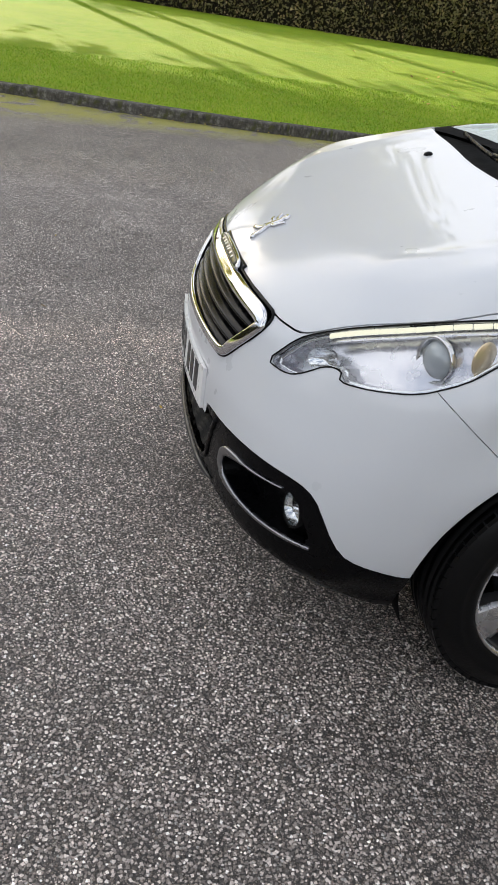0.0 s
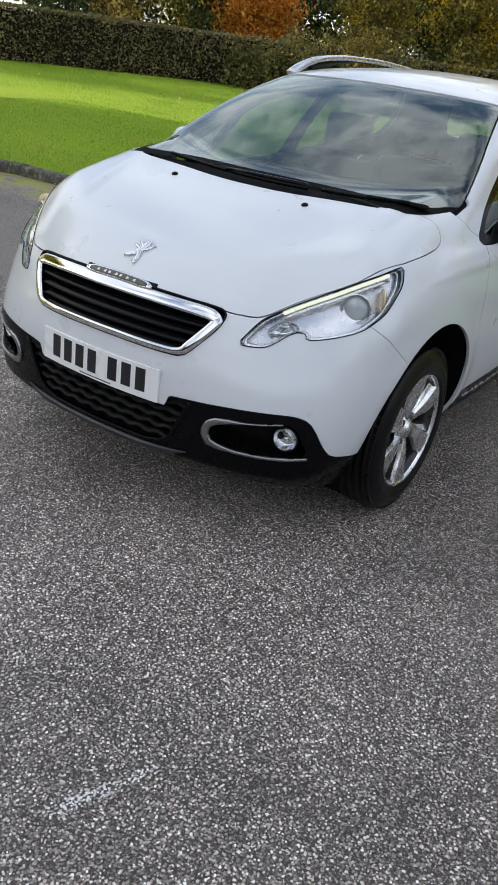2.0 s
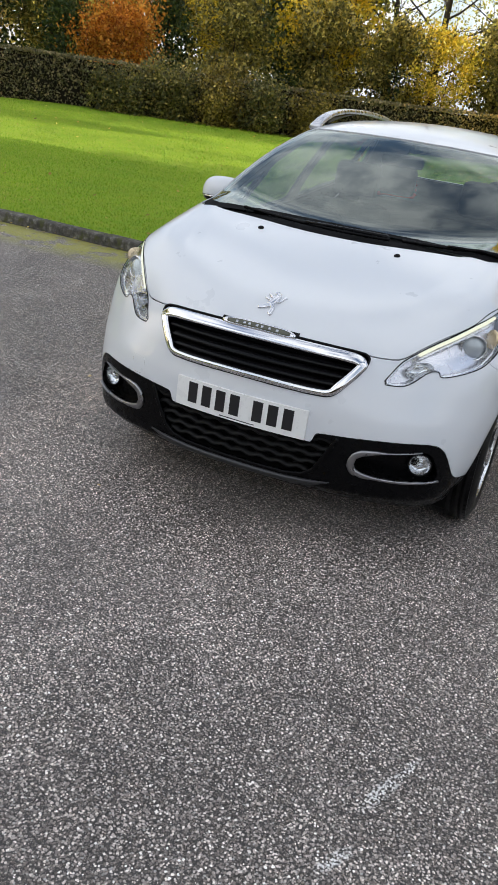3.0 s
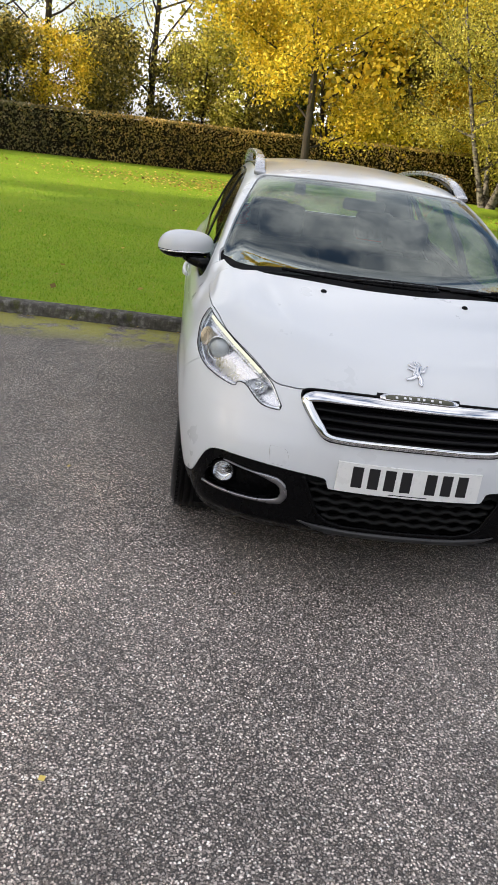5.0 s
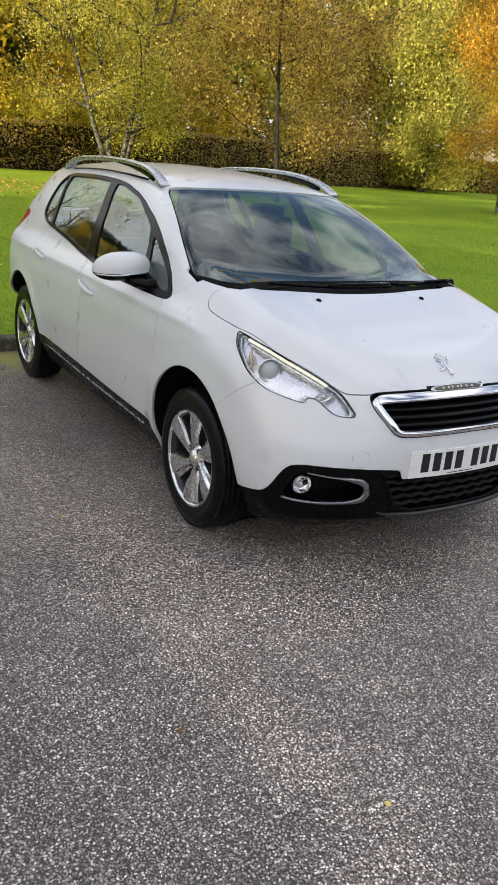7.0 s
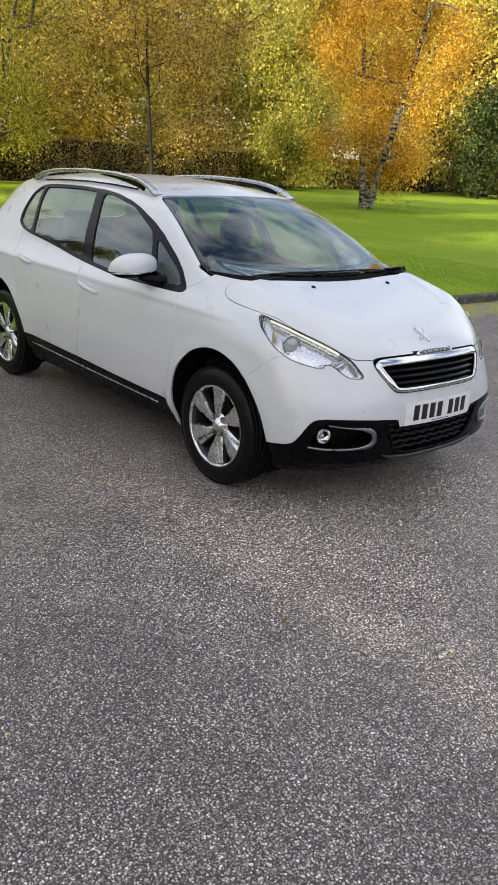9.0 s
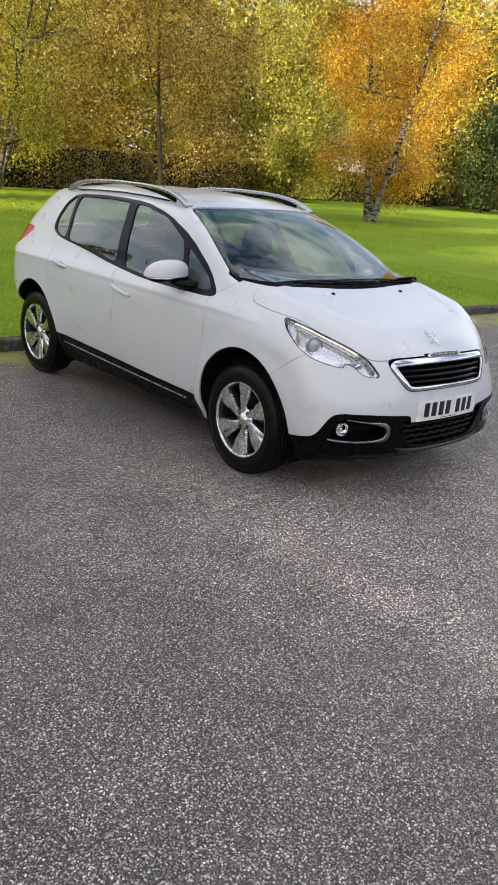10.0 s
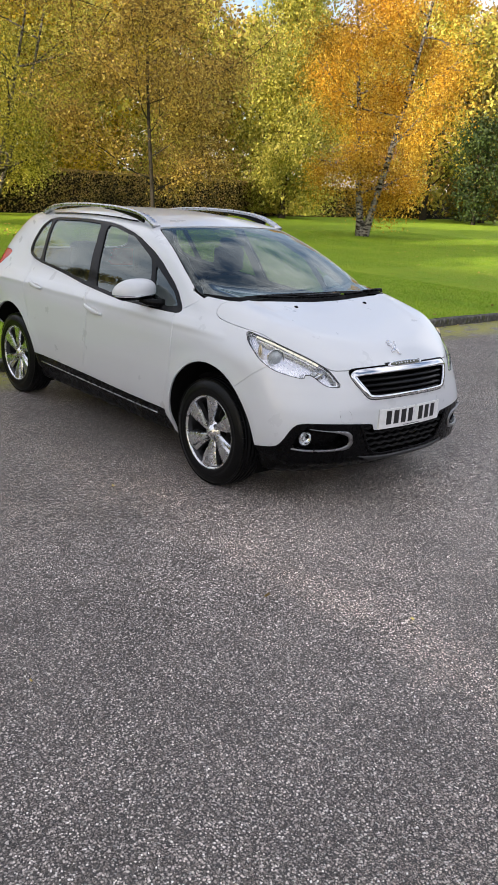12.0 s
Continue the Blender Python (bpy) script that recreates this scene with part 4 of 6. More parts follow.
def bend(rng, start, way, length, n=8, wander=0.25, lift=0.0):
    p, d, out = np.array(start, float), np.array(way, float), []
    d /= np.linalg.norm(d)
    for i in range(n):
        out.append(p.copy())
        p = p + d * length / (n - 1)
        d = d + rng.normal(size=3) * wander * 0.3 + np.array([0, 0, lift * 0.15])
        d /= np.linalg.norm(d)
    return np.array(out)


def tree(name, seed, high, spread, clear, stems, bark, leaf, leaves, size, girth, label, droop=0.0, base=0.3, lean=0.15, fork=0.9):
    """A trunk or several stems, limbs off them, twigs off those, and leaves round the twigs."""
    rng = np.random.default_rng(seed)
    root = new(name)
    limbs, tips = [], []
    for k in range(stems):
        a = 2 * math.pi * k / stems + rng.uniform(-0.4, 0.4) if stems > 1 else 0.0
        off = np.array([math.cos(a), math.sin(a), 0]) * (girth * fork if stems > 1 else 0)
        way = np.array([math.cos(a) * lean * (stems > 1), math.sin(a) * lean * (stems > 1), 1.0]) + rng.normal(size=3) * 0.03
        h = high * rng.uniform(0.85, 1.0) if k else high
        trunk = bend(rng, off * 0.6 - np.array([0, 0, 0.1]), way, h * 0.93, 14, 0.05, 0.25)
        r = girth / math.sqrt(stems) * (1 - np.linspace(0, 1, 14) ** 0.8 * 0.93)
        r[0] *= 1.35
        limbs.append((trunk, r))
        count = int(15 / math.sqrt(stems) + 4)
        for i in range(count):
            s = clear + (0.97 - clear) * (i + rng.uniform(0, 0.8)) / count
            j = s * 13
            at = trunk[int(j)] * (1 - j % 1) + trunk[min(int(j) + 1, 13)] * (j % 1)
            az = i * 2.4 + rng.uniform(-0.5, 0.5)
            shape = math.sin(math.pi * min(max((s - clear) / (1 - clear) * 0.82 + 0.16, 0), 1)) ** 0.8
            ln = spread * shape * rng.uniform(0.75, 1.1)
            limb = bend(rng, at, (math.cos(az), math.sin(az), rng.uniform(0.25, 0.8) - droop * 0.4), ln, 8, 0.30, 0.3 - droop)
            limbs.append((limb, np.linspace(max(0.016, girth * 0.30 * (1 - s * 0.7)), 0.010, 8)))
            tips.append(limb[3:])
            for q in range(5):
                w = rng.uniform(0.3, 0.95) * 7
                st = limb[int(w)]
                d = rng.normal(size=3) * 0.7 + (limb[-1] - limb[0]) / max(ln, 0.1)
                d[2] -= droop * 1.2
                twig = bend(rng, st, d, ln * rng.uniform(0.25, 0.5), 6, 0.4, -droop)
                limbs.append((twig, np.linspace(0.016, 0.005, 6)))
                tips.append(twig[1:])
        tips.append(trunk[-4:])
    t = limb_mesh("trunk", limbs, bark, 6 if leaves > 30000 else 3)
    t.parent = root
    pts = np.vstack(tips)
    pick = pts[rng.integers(0, len(pts), leaves)]
    clump = rng.normal(size=(leaves, 3)) * np.array([base, base, base * 0.8]) * (1 + 0.6 * rng.random((leaves, 1)))
    if droop:
        clump[:, 2] -= np.abs(rng.normal(size=leaves)) * droop * 1.6
    c = pick + clump
    c[:, 2] = np.maximum(c[:, 2], 0.25 + 0.3 * rng.random(leaves))
    if leaves:
        u, w = leaf_axes(rng, leaves, size, droop * 2)
        crown = quads("crown", c, u, w, leaf)
        crown.parent = root
    return tagged(root, label, "tree")


G = 0.09
HEDGE_LINE = [(-40, -26), (-32, -8), (-26, 3), (-22, 12), (-20.6, 17), (-17.6, 21.8), (-12.5, 24.8), (-8, 26.2), (-3.4, 28.2), (1.5, 30.3), (8, 31.4), (14, 32.2), (25, 35.6), (34, 38.4), (48, 42.5), (80, 50)]
hl = resample(np.array(HEDGE_LINE), 400)
hn = np.gradient(hl, axis=0)
hn /= np.linalg.norm(hn, axis=1, keepdims=True)
hn = np.stack([-hn[:, 1], hn[:, 0]], -1)


def hedge_height(x):
    return np.interp(x, [-40, -20, -8, 0, 12, 40, 80], [1.75, 1.62, 1.55, 1.68, 2.0, 2.15, 2.3])


rng = np.random.default_rng(21)
hedge = new("hedge")
tagged(hedge, "long clipped brownish beech hedge at the end of the lawn", "hedge")
# dark solid core behind the leaves
cv, cf = [], []
for i in range(0, 400, 2):
    h = hedge_height(hl[i, 0]) - 0.12
    jig = rng.normal(size=(4,)) * 0.05
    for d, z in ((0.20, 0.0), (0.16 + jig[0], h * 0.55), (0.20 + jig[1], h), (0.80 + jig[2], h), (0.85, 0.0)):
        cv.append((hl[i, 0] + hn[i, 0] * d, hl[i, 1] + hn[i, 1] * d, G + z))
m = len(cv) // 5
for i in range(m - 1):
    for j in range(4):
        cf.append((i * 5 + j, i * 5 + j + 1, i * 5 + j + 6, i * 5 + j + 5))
core = mesh_object("hedge_core", cv, cf, bark_material("dark hedge core", (0.008, 0.007, 0.005), (0.03, 0.024, 0.014)), smooth=False)
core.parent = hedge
N = 135000
i = np.where(rng.random(N) < 0.9, rng.integers(48, 322, N), rng.integers(0, 399, N))
h = hedge_height(hl[i, 0])
roll = rng.random(N)
dep = np.where(roll < 0.62, np.abs(rng.normal(size=N)) * 0.10 - 0.03, rng.uniform(0, 1.0, N))
zz = np.where(roll < 0.62, h * rng.random(N) ** 0.85, h + np.abs(rng.normal(size=N)) * 0.035 - 0.07)
along = rng.uniform(-0.2, 0.2, (N, 2))
lump = 0.10 * np.sin(hl[i, 0] * 2.1) * np.sin(zz * 3.0 + hl[i, 0])
c = np.stack([hl[i, 0] + hn[i, 0] * (dep + lump) + along[:, 0], hl[i, 1] + hn[i, 1] * (dep + lump) + along[:, 1], G + zz], -1)
u, w = leaf_axes(rng, N, 0.078)
# west leaves: greener, with the shade there put into a darker colour
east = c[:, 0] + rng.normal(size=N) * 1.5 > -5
for pick, leaf in ((east, HEDGE), (~east, HEDGE_SHADED)):
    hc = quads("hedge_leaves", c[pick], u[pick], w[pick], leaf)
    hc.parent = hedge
    hc["kind"] = "stuff"

lit = tree("maple_tree", 31, 12.5, 5.2, 0.12, 1, BARK, YELLOW, 78000, 0.086, 0.14, "tall tree with bright yellow autumn leaves and a dark trunk", base=0.28)
lit.matrix_basis = pose(2.2, 22.2, G)
birch = tree("birch_tree", 32, 13.5, 3.1, 0.14, 2, BIRCH_BARK, ORANGE, 84000, 0.078, 0.24, "twin-stemmed birch with golden orange leaves on the lawn", droop=0.35, base=0.27, lean=0.15, fork=0.35)
birch.matrix_basis = pose(22.9, 20.3, G, 2.5, 3.0, 0) @ pose(0, 0, 0, 0, 0, -41)
oak = tree("oak_tree", 33, 13.5, 5.2, 0.09, 1, BARK, BROWN, 74000, 0.079, 0.085, "broad tree thinly covered with brown-olive leaves", base=0.32)
oak.matrix_basis = pose(12.5, 20.4, G, -3, -5, 0)
weep = tree("weeping_tree", 34, 15.0, 3.6, 0.04, 1, BARK, LIME, 62000, 0.142, 0.22, "tall weeping tree with yellow-green leaves down to the lawn", droop=0.45, base=0.5)
weep.matrix_basis = pose(33.0, 36.4, G)
grey = tree("silver_birch", 35, 13.0, 4.0, 0.12, 4, GREY_BARK, OLIVE, 68000, 0.086, 0.26, "many-stemmed birch with thin olive-yellow leaves by the hedge", droop=0.2, base=0.30, lean=0.35)
grey.matrix_basis = pose(10.6, 29.8, G)
rust = tree("rust_tree", 36, 4.6, 1.9, 0.15, 3, BARK, RUST, 14000, 0.13, 0.14, "small rust-red autumn tree behind the hedge", base=0.4)
rust.matrix_basis = pose(-18.4, 26.4, G) @ Matrix.Diagonal((0.8, 0.8, 0.85, 1))
bare = tree("bare_tree", 37, 12.5, 5.5, 0.2, 1, BARK, OLIVE, 5200, 0.10, 0.26, "nearly bare tree with dark spreading limbs behind the hedge", base=0.5)
bare.matrix_basis = pose(-7.4, 32.4, G)
fir = tree("evergreen_tree", 38, 9.0, 2.6, 0.04, 1, BARK, DARKLEAF, 5600, 0.205, 0.2, "dark green evergreen tree behind the hedge", droop=0.1, base=0.42)
fir.matrix_basis = pose(-13.6, 33.5, G)
gold = tree("golden_tree", 39, 13.0, 4.8, 0.06, 2, BARK, YELLOW, 8600, 0.262, 0.24, "tall golden-yellow tree behind the hedge", base=0.42)
gold.matrix_basis = pose(4.8, 35.5, G)
dull = tree("olive_tree", 40, 14.0, 5.0, 0.06, 1, BARK, OLIVE, 8600, 0.262, 0.26, "tall olive-brown tree behind the hedge", base=0.44)
dull.matrix_basis = pose(17.5, 38.5, G)
russet = tree("russet_tree", 41, 14.5, 4.8, 0.06, 1, BARK, BROWN, 8600, 0.262, 0.25, "tall russet tree behind the hedge", base=0.44)
russet.matrix_basis = pose(24.0, 42.0, G)
THICKET = leaf_material("deep olive-brown leaves", [(0.0, (0.06, 0.06, 0.018)), (0.4, (0.17, 0.15, 0.035)), (0.8, (0.36, 0.29, 0.06)), (1.0, (0.62, 0.50, 0.13))], 0.4)
thick = tree("shade_tree", 42, 13.5, 5.0, 0.06, 1, BARK, THICKET, 7000, 0.335, 0.26, "dense olive tree in the wood beyond the hedge", base=0.6)
thick.matrix_basis = pose(8.8, 41, G)
shade = tree("tall_tree", 43, 17.2, 5.2, 0.60, 1, BARK, OLIVE, 11000, 0.40, 0.34, "tall olive tree with a high dense crown, added in the west to cast shade", base=0.7)
shade.matrix_basis = pose(-33.0, 2.5, G)
for t in (shade, lit, oak, weep, birch, grey, rust, bare, fir, gold, dull, russet, thick):
    tagged(t, group="trees round the lawn")

# the rest of the wood behind the hedge, and tall trees added out of view in the west to shade the car and its
# reflections
for base, x, y, s, turn in (
    (bare, -3.2, 33.2, 1.0, 140), (dull, -60.0, 8.0, 1.2, 40), (dull, -59.0, -4.0, 1.15, 160), (dull, -58.0, -25.0, 1.2, 310), (dull, -54.0, 18.0, 1.2, 75), (bare, -10.2, 36.0, 0.95, 250), (thick, -7.0, 47.0, 0.5, 25), (russet, 84.0, 70.0, 1.8, 20), (dull, 92.0, 80.0, 1.9, 140), (gold, 77.0, 77.0, 1.7, 230), (russet, 96.0, 68.0, 1.8, 310), (gold, -11.5, 31.0, 0.50, 20), (dull, 1.0, 38.5, 0.95, 90),
    (gold, 14.0, 38.0, 0.95, 170), (russet, 11.5, 44.0, 1.1, 60), (gold, 21.5, 41.0, 1.0, 280), (dull, 28.0, 43.5, 1.05, 130),
    (russet, 33.0, 46.0, 1.0, 30), (dull, 38.0, 44.5, 1.0, 250), (gold, 40.0, 47.0, 1.05, 120), (fir, 52.5, 35.5, 0.95, 90), (thick, 58.0, 36.0, 1.0, 70), (thick, 62.0, 44.0, 1.0, 200), 
    (dull, -20.5, 28.5, 0.55, 75), (russet, -24.0, 24.0, 0.5, 15), (thick, -27.0, 18.0, 0.5, 160), (thick, -30.0, 11.5, 0.6, 220), (thick, -27.5, 24.0, 0.8, 310), (thick, -23.0, 33.0, 0.85, 40), (dull, -31.0, 17.0, 0.7, 110), (shade, -31.5, -1.5, 1.0, 10), (thick, -14.0, 27.6, 0.34, 0), (thick, -11.0, 29.0, 0.36, 50), (thick, -8.3, 29.8, 0.33, 110), (thick, -4.6, 31.6, 0.36, 190), (thick, -1.8, 32.6, 0.34, 260), (thick, 1.2, 33.8, 0.36, 310), (thick, -29.0, 36.0, 0.9, 33), (thick, -22.0, 41.0, 0.9, 77), (fir, -16.0, 40.0, 1.1, 140), (fir, -27.5, 29.5, 0.9, 250), (dull, 54.0, 41.5, 1.25, 20), (russet, 60.0, 40.0, 1.2, 210),
    (fir, -23.5, 21.0, 0.5, 30), (fir, -18.5, 30.0, 0.55, 10), (fir, -12.0, 30.0, 0.42, 60), (fir, -20.5, 26.0, 0.5, 200), (fir, -9.5, 33.5, 0.55, 100), (fir, -26.0, 26.0, 0.7, 300), (fir, -15.5, 36.0, 0.8, 15), (shade, -32.5, -3.5, 1.0, 60), (shade, -34.0, -8.0, 1.05, 200),
    (thick, -14.0, 38.5, 0.6, 45), (gold, -17.0, 33.5, 0.5, 190), (thick, 6.0, 46.0, 1.1, 85), (thick, 18.0, 47.0, 1.1, 215), (thick, -20.0, 36.0, 0.55, 130), (thick, -25.0, 31.0, 0.5, 5), (fir, 3.0, 36.0, 0.45, 45), (gold, 10.0, 35.0, 0.42, 12), (gold, 18.5, 36.6, 0.40, 80), (dull, 24.0, 38.2, 0.42, 33), (gold, -6.5, 29.8, 0.36, 140), (dull, -1.0, 31.8, 0.40, 60), (russet, 29.0, 40.0, 0.45, 99),
):
    o = copy_thing(base, pose(x, y, G, 0, 0, turn) @ Matrix.Diagonal((s, s, s, 1)))
    o.matrix_basis = pose(x, y, G, 0, 0, turn) @ Matrix.Diagonal((s, s, s, 1))

# slim tall trees added out of view in the west, so that their long shadows band the lawn
for y, turn in ((1.2, 30), (6.4, 210)):
    o = copy_thing(shade, pose(-41, y, G))
    o.matrix_basis = pose(-41, y, G, 0, 0, turn) @ Matrix.Diagonal((0.45, 0.45, 1.62, 1))

# tall unseen belt of trees and bushes behind the camera and to the sides, added to block low sky light
BELT = [(-46, -26), (-34, -36), (-12, -42), (12, -42), (36, -34), (50, -14), (58, 8), (76, 30)]
BELT_LEAF = leaf_material("dull belt leaves", [(0.0, (0.03, 0.035, 0.014)), (0.5, (0.10, 0.095, 0.03)), (0.85, (0.22, 0.18, 0.05)), (1.0, (0.36, 0.27, 0.08))], 0.2)
bl = resample(np.array(BELT, float), 160)
bn = np.gradient(bl, axis=0)
bn /= np.linalg.norm(bn, axis=1, keepdims=True)
bn = np.stack([-bn[:, 1], bn[:, 0]], -1)
bh = 7.6 + 2.0 * np.sin(np.arange(160) * 0.31) * np.sin(np.arange(160) * 0.083 + 1)
belt = tagged(new("tree_belt"), "unseen dense belt of olive trees and bushes, added to block low sky light", "trees", kind="stuff")
cv, cf = [], []
for k in range(160):
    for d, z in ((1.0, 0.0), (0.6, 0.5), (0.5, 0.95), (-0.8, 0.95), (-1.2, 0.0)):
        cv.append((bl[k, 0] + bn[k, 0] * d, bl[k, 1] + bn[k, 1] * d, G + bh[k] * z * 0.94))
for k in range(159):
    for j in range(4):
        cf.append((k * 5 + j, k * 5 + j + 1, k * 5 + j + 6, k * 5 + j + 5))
mesh_object("belt_core", cv, cf, bark_material("dark belt core", (0.010, 0.010, 0.006), (0.035, 0.03, 0.016)), smooth=False).parent = belt
brng = np.random.default_rng(77)
N = 42000
k = brng.integers(0, 160, N)
zz = bh[k] * brng.random(N) ** 0.8 * brng.uniform(0.97, 1.12, N)
d = 0.6 + brng.normal(size=N) * 0.6 + 0.5 * np.sin(k * 1.3 + zz)
c = np.stack([bl[k, 0] + bn[k, 0] * d + brng.uniform(-0.6, 0.6, N), bl[k, 1] + bn[k, 1] * d + brng.uniform(-0.6, 0.6, N), G + zz + 0.05], -1)
u, w = leaf_axes(brng, N, 0.34)
bc = quads("belt_leaves", c, u, w, BELT_LEAF)
bc.parent = belt
bc["kind"] = "stuff"

# loose shrubs in front of the hedge where it bends
SHRUB = leaf_material("dark shrub leaves", [(0.0, (0.05, 0.055, 0.018)), (0.5, (0.12, 0.115, 0.035)), (0.85, (0.22, 0.19, 0.05)), (1.0, (0.38, 0.28, 0.07))], 0.25)
GOLD_SHRUB = leaf_material("golden-brown shrub leaves", [(0.0, (0.07, 0.06, 0.016)), (0.5, (0.19, 0.15, 0.03)), (1.0, (0.40, 0.30, 0.06))], 0.35)


def shrub(seed, high, wide, leaf, leaves, label):
    """Several thin stems from one foot, with loose leaf clumps from the ground up."""
    rng = np.random.default_rng(seed)
    root = new("shrub")
    stems, tips = [], []
    for k in range(11):
        a = rng.uniform(0, 2 * math.pi)
        out = rng.uniform(0.1, 1.0) * wide / high
        path = bend(rng, (0.1 * math.cos(a), 0.1 * math.sin(a), -0.05), (out * math.cos(a), out * math.sin(a), 1.0), high * rng.uniform(0.6, 1.0), 8, 0.35)
        stems.append((path, np.linspace(0.03, 0.006, 8)))
        tips.append(path[1:])
        for q in range(3):
            tw = bend(rng, path[rng.integers(1, 6)], rng.normal(size=3) + np.array([0, 0, 0.3]), wide * rng.uniform(0.3, 0.6), 5, 0.4)
            stems.append((tw, np.linspace(0.012, 0.004, 5)))
            tips.append(tw)
    twigs = limb_mesh("stem_cluster", stems, BARK, 4)
    twigs.parent = root
    twigs["kind"] = "stuff"
    pts = np.vstack(tips)
    c = pts[rng.integers(0, len(pts), leaves)] + rng.normal(size=(leaves, 3)) * 0.2
    c[:, 2] = np.abs(c[:, 2])
    u, w = leaf_axes(rng, leaves, 0.09)
    quads("crown", c, u, w, leaf).parent = root
    return tagged(root, label, "shrub", group="shrubs by the hedge")


for seed, x, y, high, wide, leaf, label in (
    (71, -15.6, 22.3, 1.7, 1.4, SHRUB, "loose dark olive shrub in front of the clipped hedge"),
    (72, -14.2, 23.2, 2.2, 1.6, SHRUB, "loose dark olive shrub in front of the clipped hedge"),
    (73, -12.6, 23.9, 2.5, 1.7, GOLD_SHRUB, "golden-brown autumn shrub in front of the clipped hedge"),
    (74, -11.0, 24.4, 2.0, 1.6, SHRUB, "loose dark olive shrub in front of the clipped hedge"),
    (75, -9.4, 25.0, 1.6, 1.4, GOLD_SHRUB, "golden-brown autumn shrub in front of the clipped hedge"),
):
    shrub(seed, high, wide, leaf, 7000, label).matrix_basis = pose(x, y, G)

# pale house far behind the hedge
bm = bmesh.new()
block(bm, (-9, -4, 0), (9, 4, 4.6), 0.0)
house = part("wall", bm, simple("pale render", (0.62, 0.55, 0.48), 0.85, 0.0, 60.0, 0.2, 0.08))
villa = new("house")
tagged(villa, "pale rendered house with a brown roof, far behind the trees", "house")
house.parent = villa
bm = bmesh.new()
vs = [bm.verts.new(p) for p in ((-9.5, -4.6, 4.5), (9.5, -4.6, 4.5), (9.5, 4.6, 4.5), (-9.5, 4.6, 4.5), (-9.5, 0, 7.6), (9.5, 0, 7.6))]
for f in ((0, 1, 5, 4), (2, 3, 4, 5), (0, 4, 3), (1, 2, 5), (3, 2, 1, 0)):
    bm.faces.new([vs[i] for i in f])
part("roof", bm, simple("brown roof", (0.16, 0.09, 0.06), 0.8, 0.0, 30.0, 0.4, 0.2), villa, smooth=False)
for k in range(5):
    bm = bmesh.new()
    block(bm, (-7.6 + k * 3.3, -4.06, 1.1), (-6.2 + k * 3.3, -3.98, 2.4))
    part("window", bm, GLOSS_BLACK, villa)
villa.matrix_basis = pose(74, 62, -0.2, 0, 0, -42)


# fallen leaves
def fallen(name, count, place, size, seed, material, label):
    rng = np.random.default_rng(seed)
    x, y, z = place(rng, count)
    n = len(x)
    a = rng.uniform(0, 2 * math.pi, n)
    s = size * rng.uniform(0.5, 1.3, n)
    tilt = rng.normal(size=n) * 0.35
    u = np.stack([np.cos(a), np.sin(a), tilt], -1) * s[:, None]
    w = np.stack([-np.sin(a), np.cos(a), rng.normal(size=n) * 0.25], -1) * s[:, None] * 0.7
    ob = quads(name, np.stack([x, y, z + 0.012 + np.abs(tilt) * s * 0.5], -1), u, w, material)
    return tagged(ob, label, "leaves", kind="stuff")


def on_lawn(rng, n):
    x, y = rng.uniform(-18, 26, n), 3.4 + 24 * rng.random(n) ** 1.3
    return x, y, np.full(n, 0.11)


def along_kerb(rng, n):
    k = rng.integers(180, 720, n)
    d = -np.abs(rng.normal(size=n)) * 0.09 - 0.01
    return edge[k, 0] + outw[k, 0] * d, edge[k, 1] + outw[k, 1] * d, np.full(n, 0.0)


def on_asphalt(rng, n):
    return rng.uniform(-5, 4, n), rng.uniform(-2.6, 3.0, n), np.full(n, 0.0)


def under_maple(rng, n):
    return 1.2 + rng.normal(size=n) * 3.2, 20.5 + rng.normal(size=n) * 1.8, np.full(n, 0.135)


fallen("fallen_leaves", 900, on_lawn, 0.058, 3, BROWN, "scattered brown fallen leaves on the lawn")
fallen("kerb_litter", 900, along_kerb, 0.022, 4, BROWN, "dry leaf litter lying along the kerb")
fallen("asphalt_leaves", 26, on_asphalt, 0.024, 5, BROWN, "a few small brown leaves on the asphalt")
fallen("maple_litter", 4200, under_maple, 0.07, 6, BROWN, "carpet of brown leaves beneath the yellow maple")

# ---- the car
car = new("car")
tagged(car, "white crossover car with black lower bumpers and silver roof rails", "car")

panel(sheet, "bonnet", "bonnet", PAINT, car)
bumper = panel(sheet, "front_bumper", "front_bumper", PAINT, car)
panel(sheet, "lower_bumper", "lower_bumper", PLASTIC, car, rim=0.02, label="black textured plastic lower bumper")
shell = panel(sheet, "body", "body_shell", PAINT, car)
panel(sheet, "rear_bumper", "rear_bumper", PLASTIC, car, label="black plastic rear bumper")
for s in (-1, 1):
    panel(sheet, "cowl", "cowl", COWL, car, s, shift=-0.012, label="black plastic cowl below the windscreen")
panel(sheet, ("bonnet", "front_bumper", "wing", "front_door", "rear_door", "seam", "sill", "rear_bumper", "cowl"), "inner_panel", DARK, car, rim=0, shift=-0.013, label="dark inner panel behind the seams")
panel(sheet, ("body", "trim"), "headliner", HEADLINER, car, rim=0, shift=-0.022, label="grey lining inside the roof and pillars")
panel(sheet, ("screen",), "windscreen", SCREEN_GLASS, car, shift=-0.004, rim=0, label="tinted windscreen glass")
panel(sheet, "frit", "screen_band", COWL, car, shift=-0.004, rim=0, label="black band along the foot of the windscreen")
panel(sheet, "rear_screen", "rear_window", SIDE_GLASS, car, shift=-0.004, rim=0, label="tinted rear window")
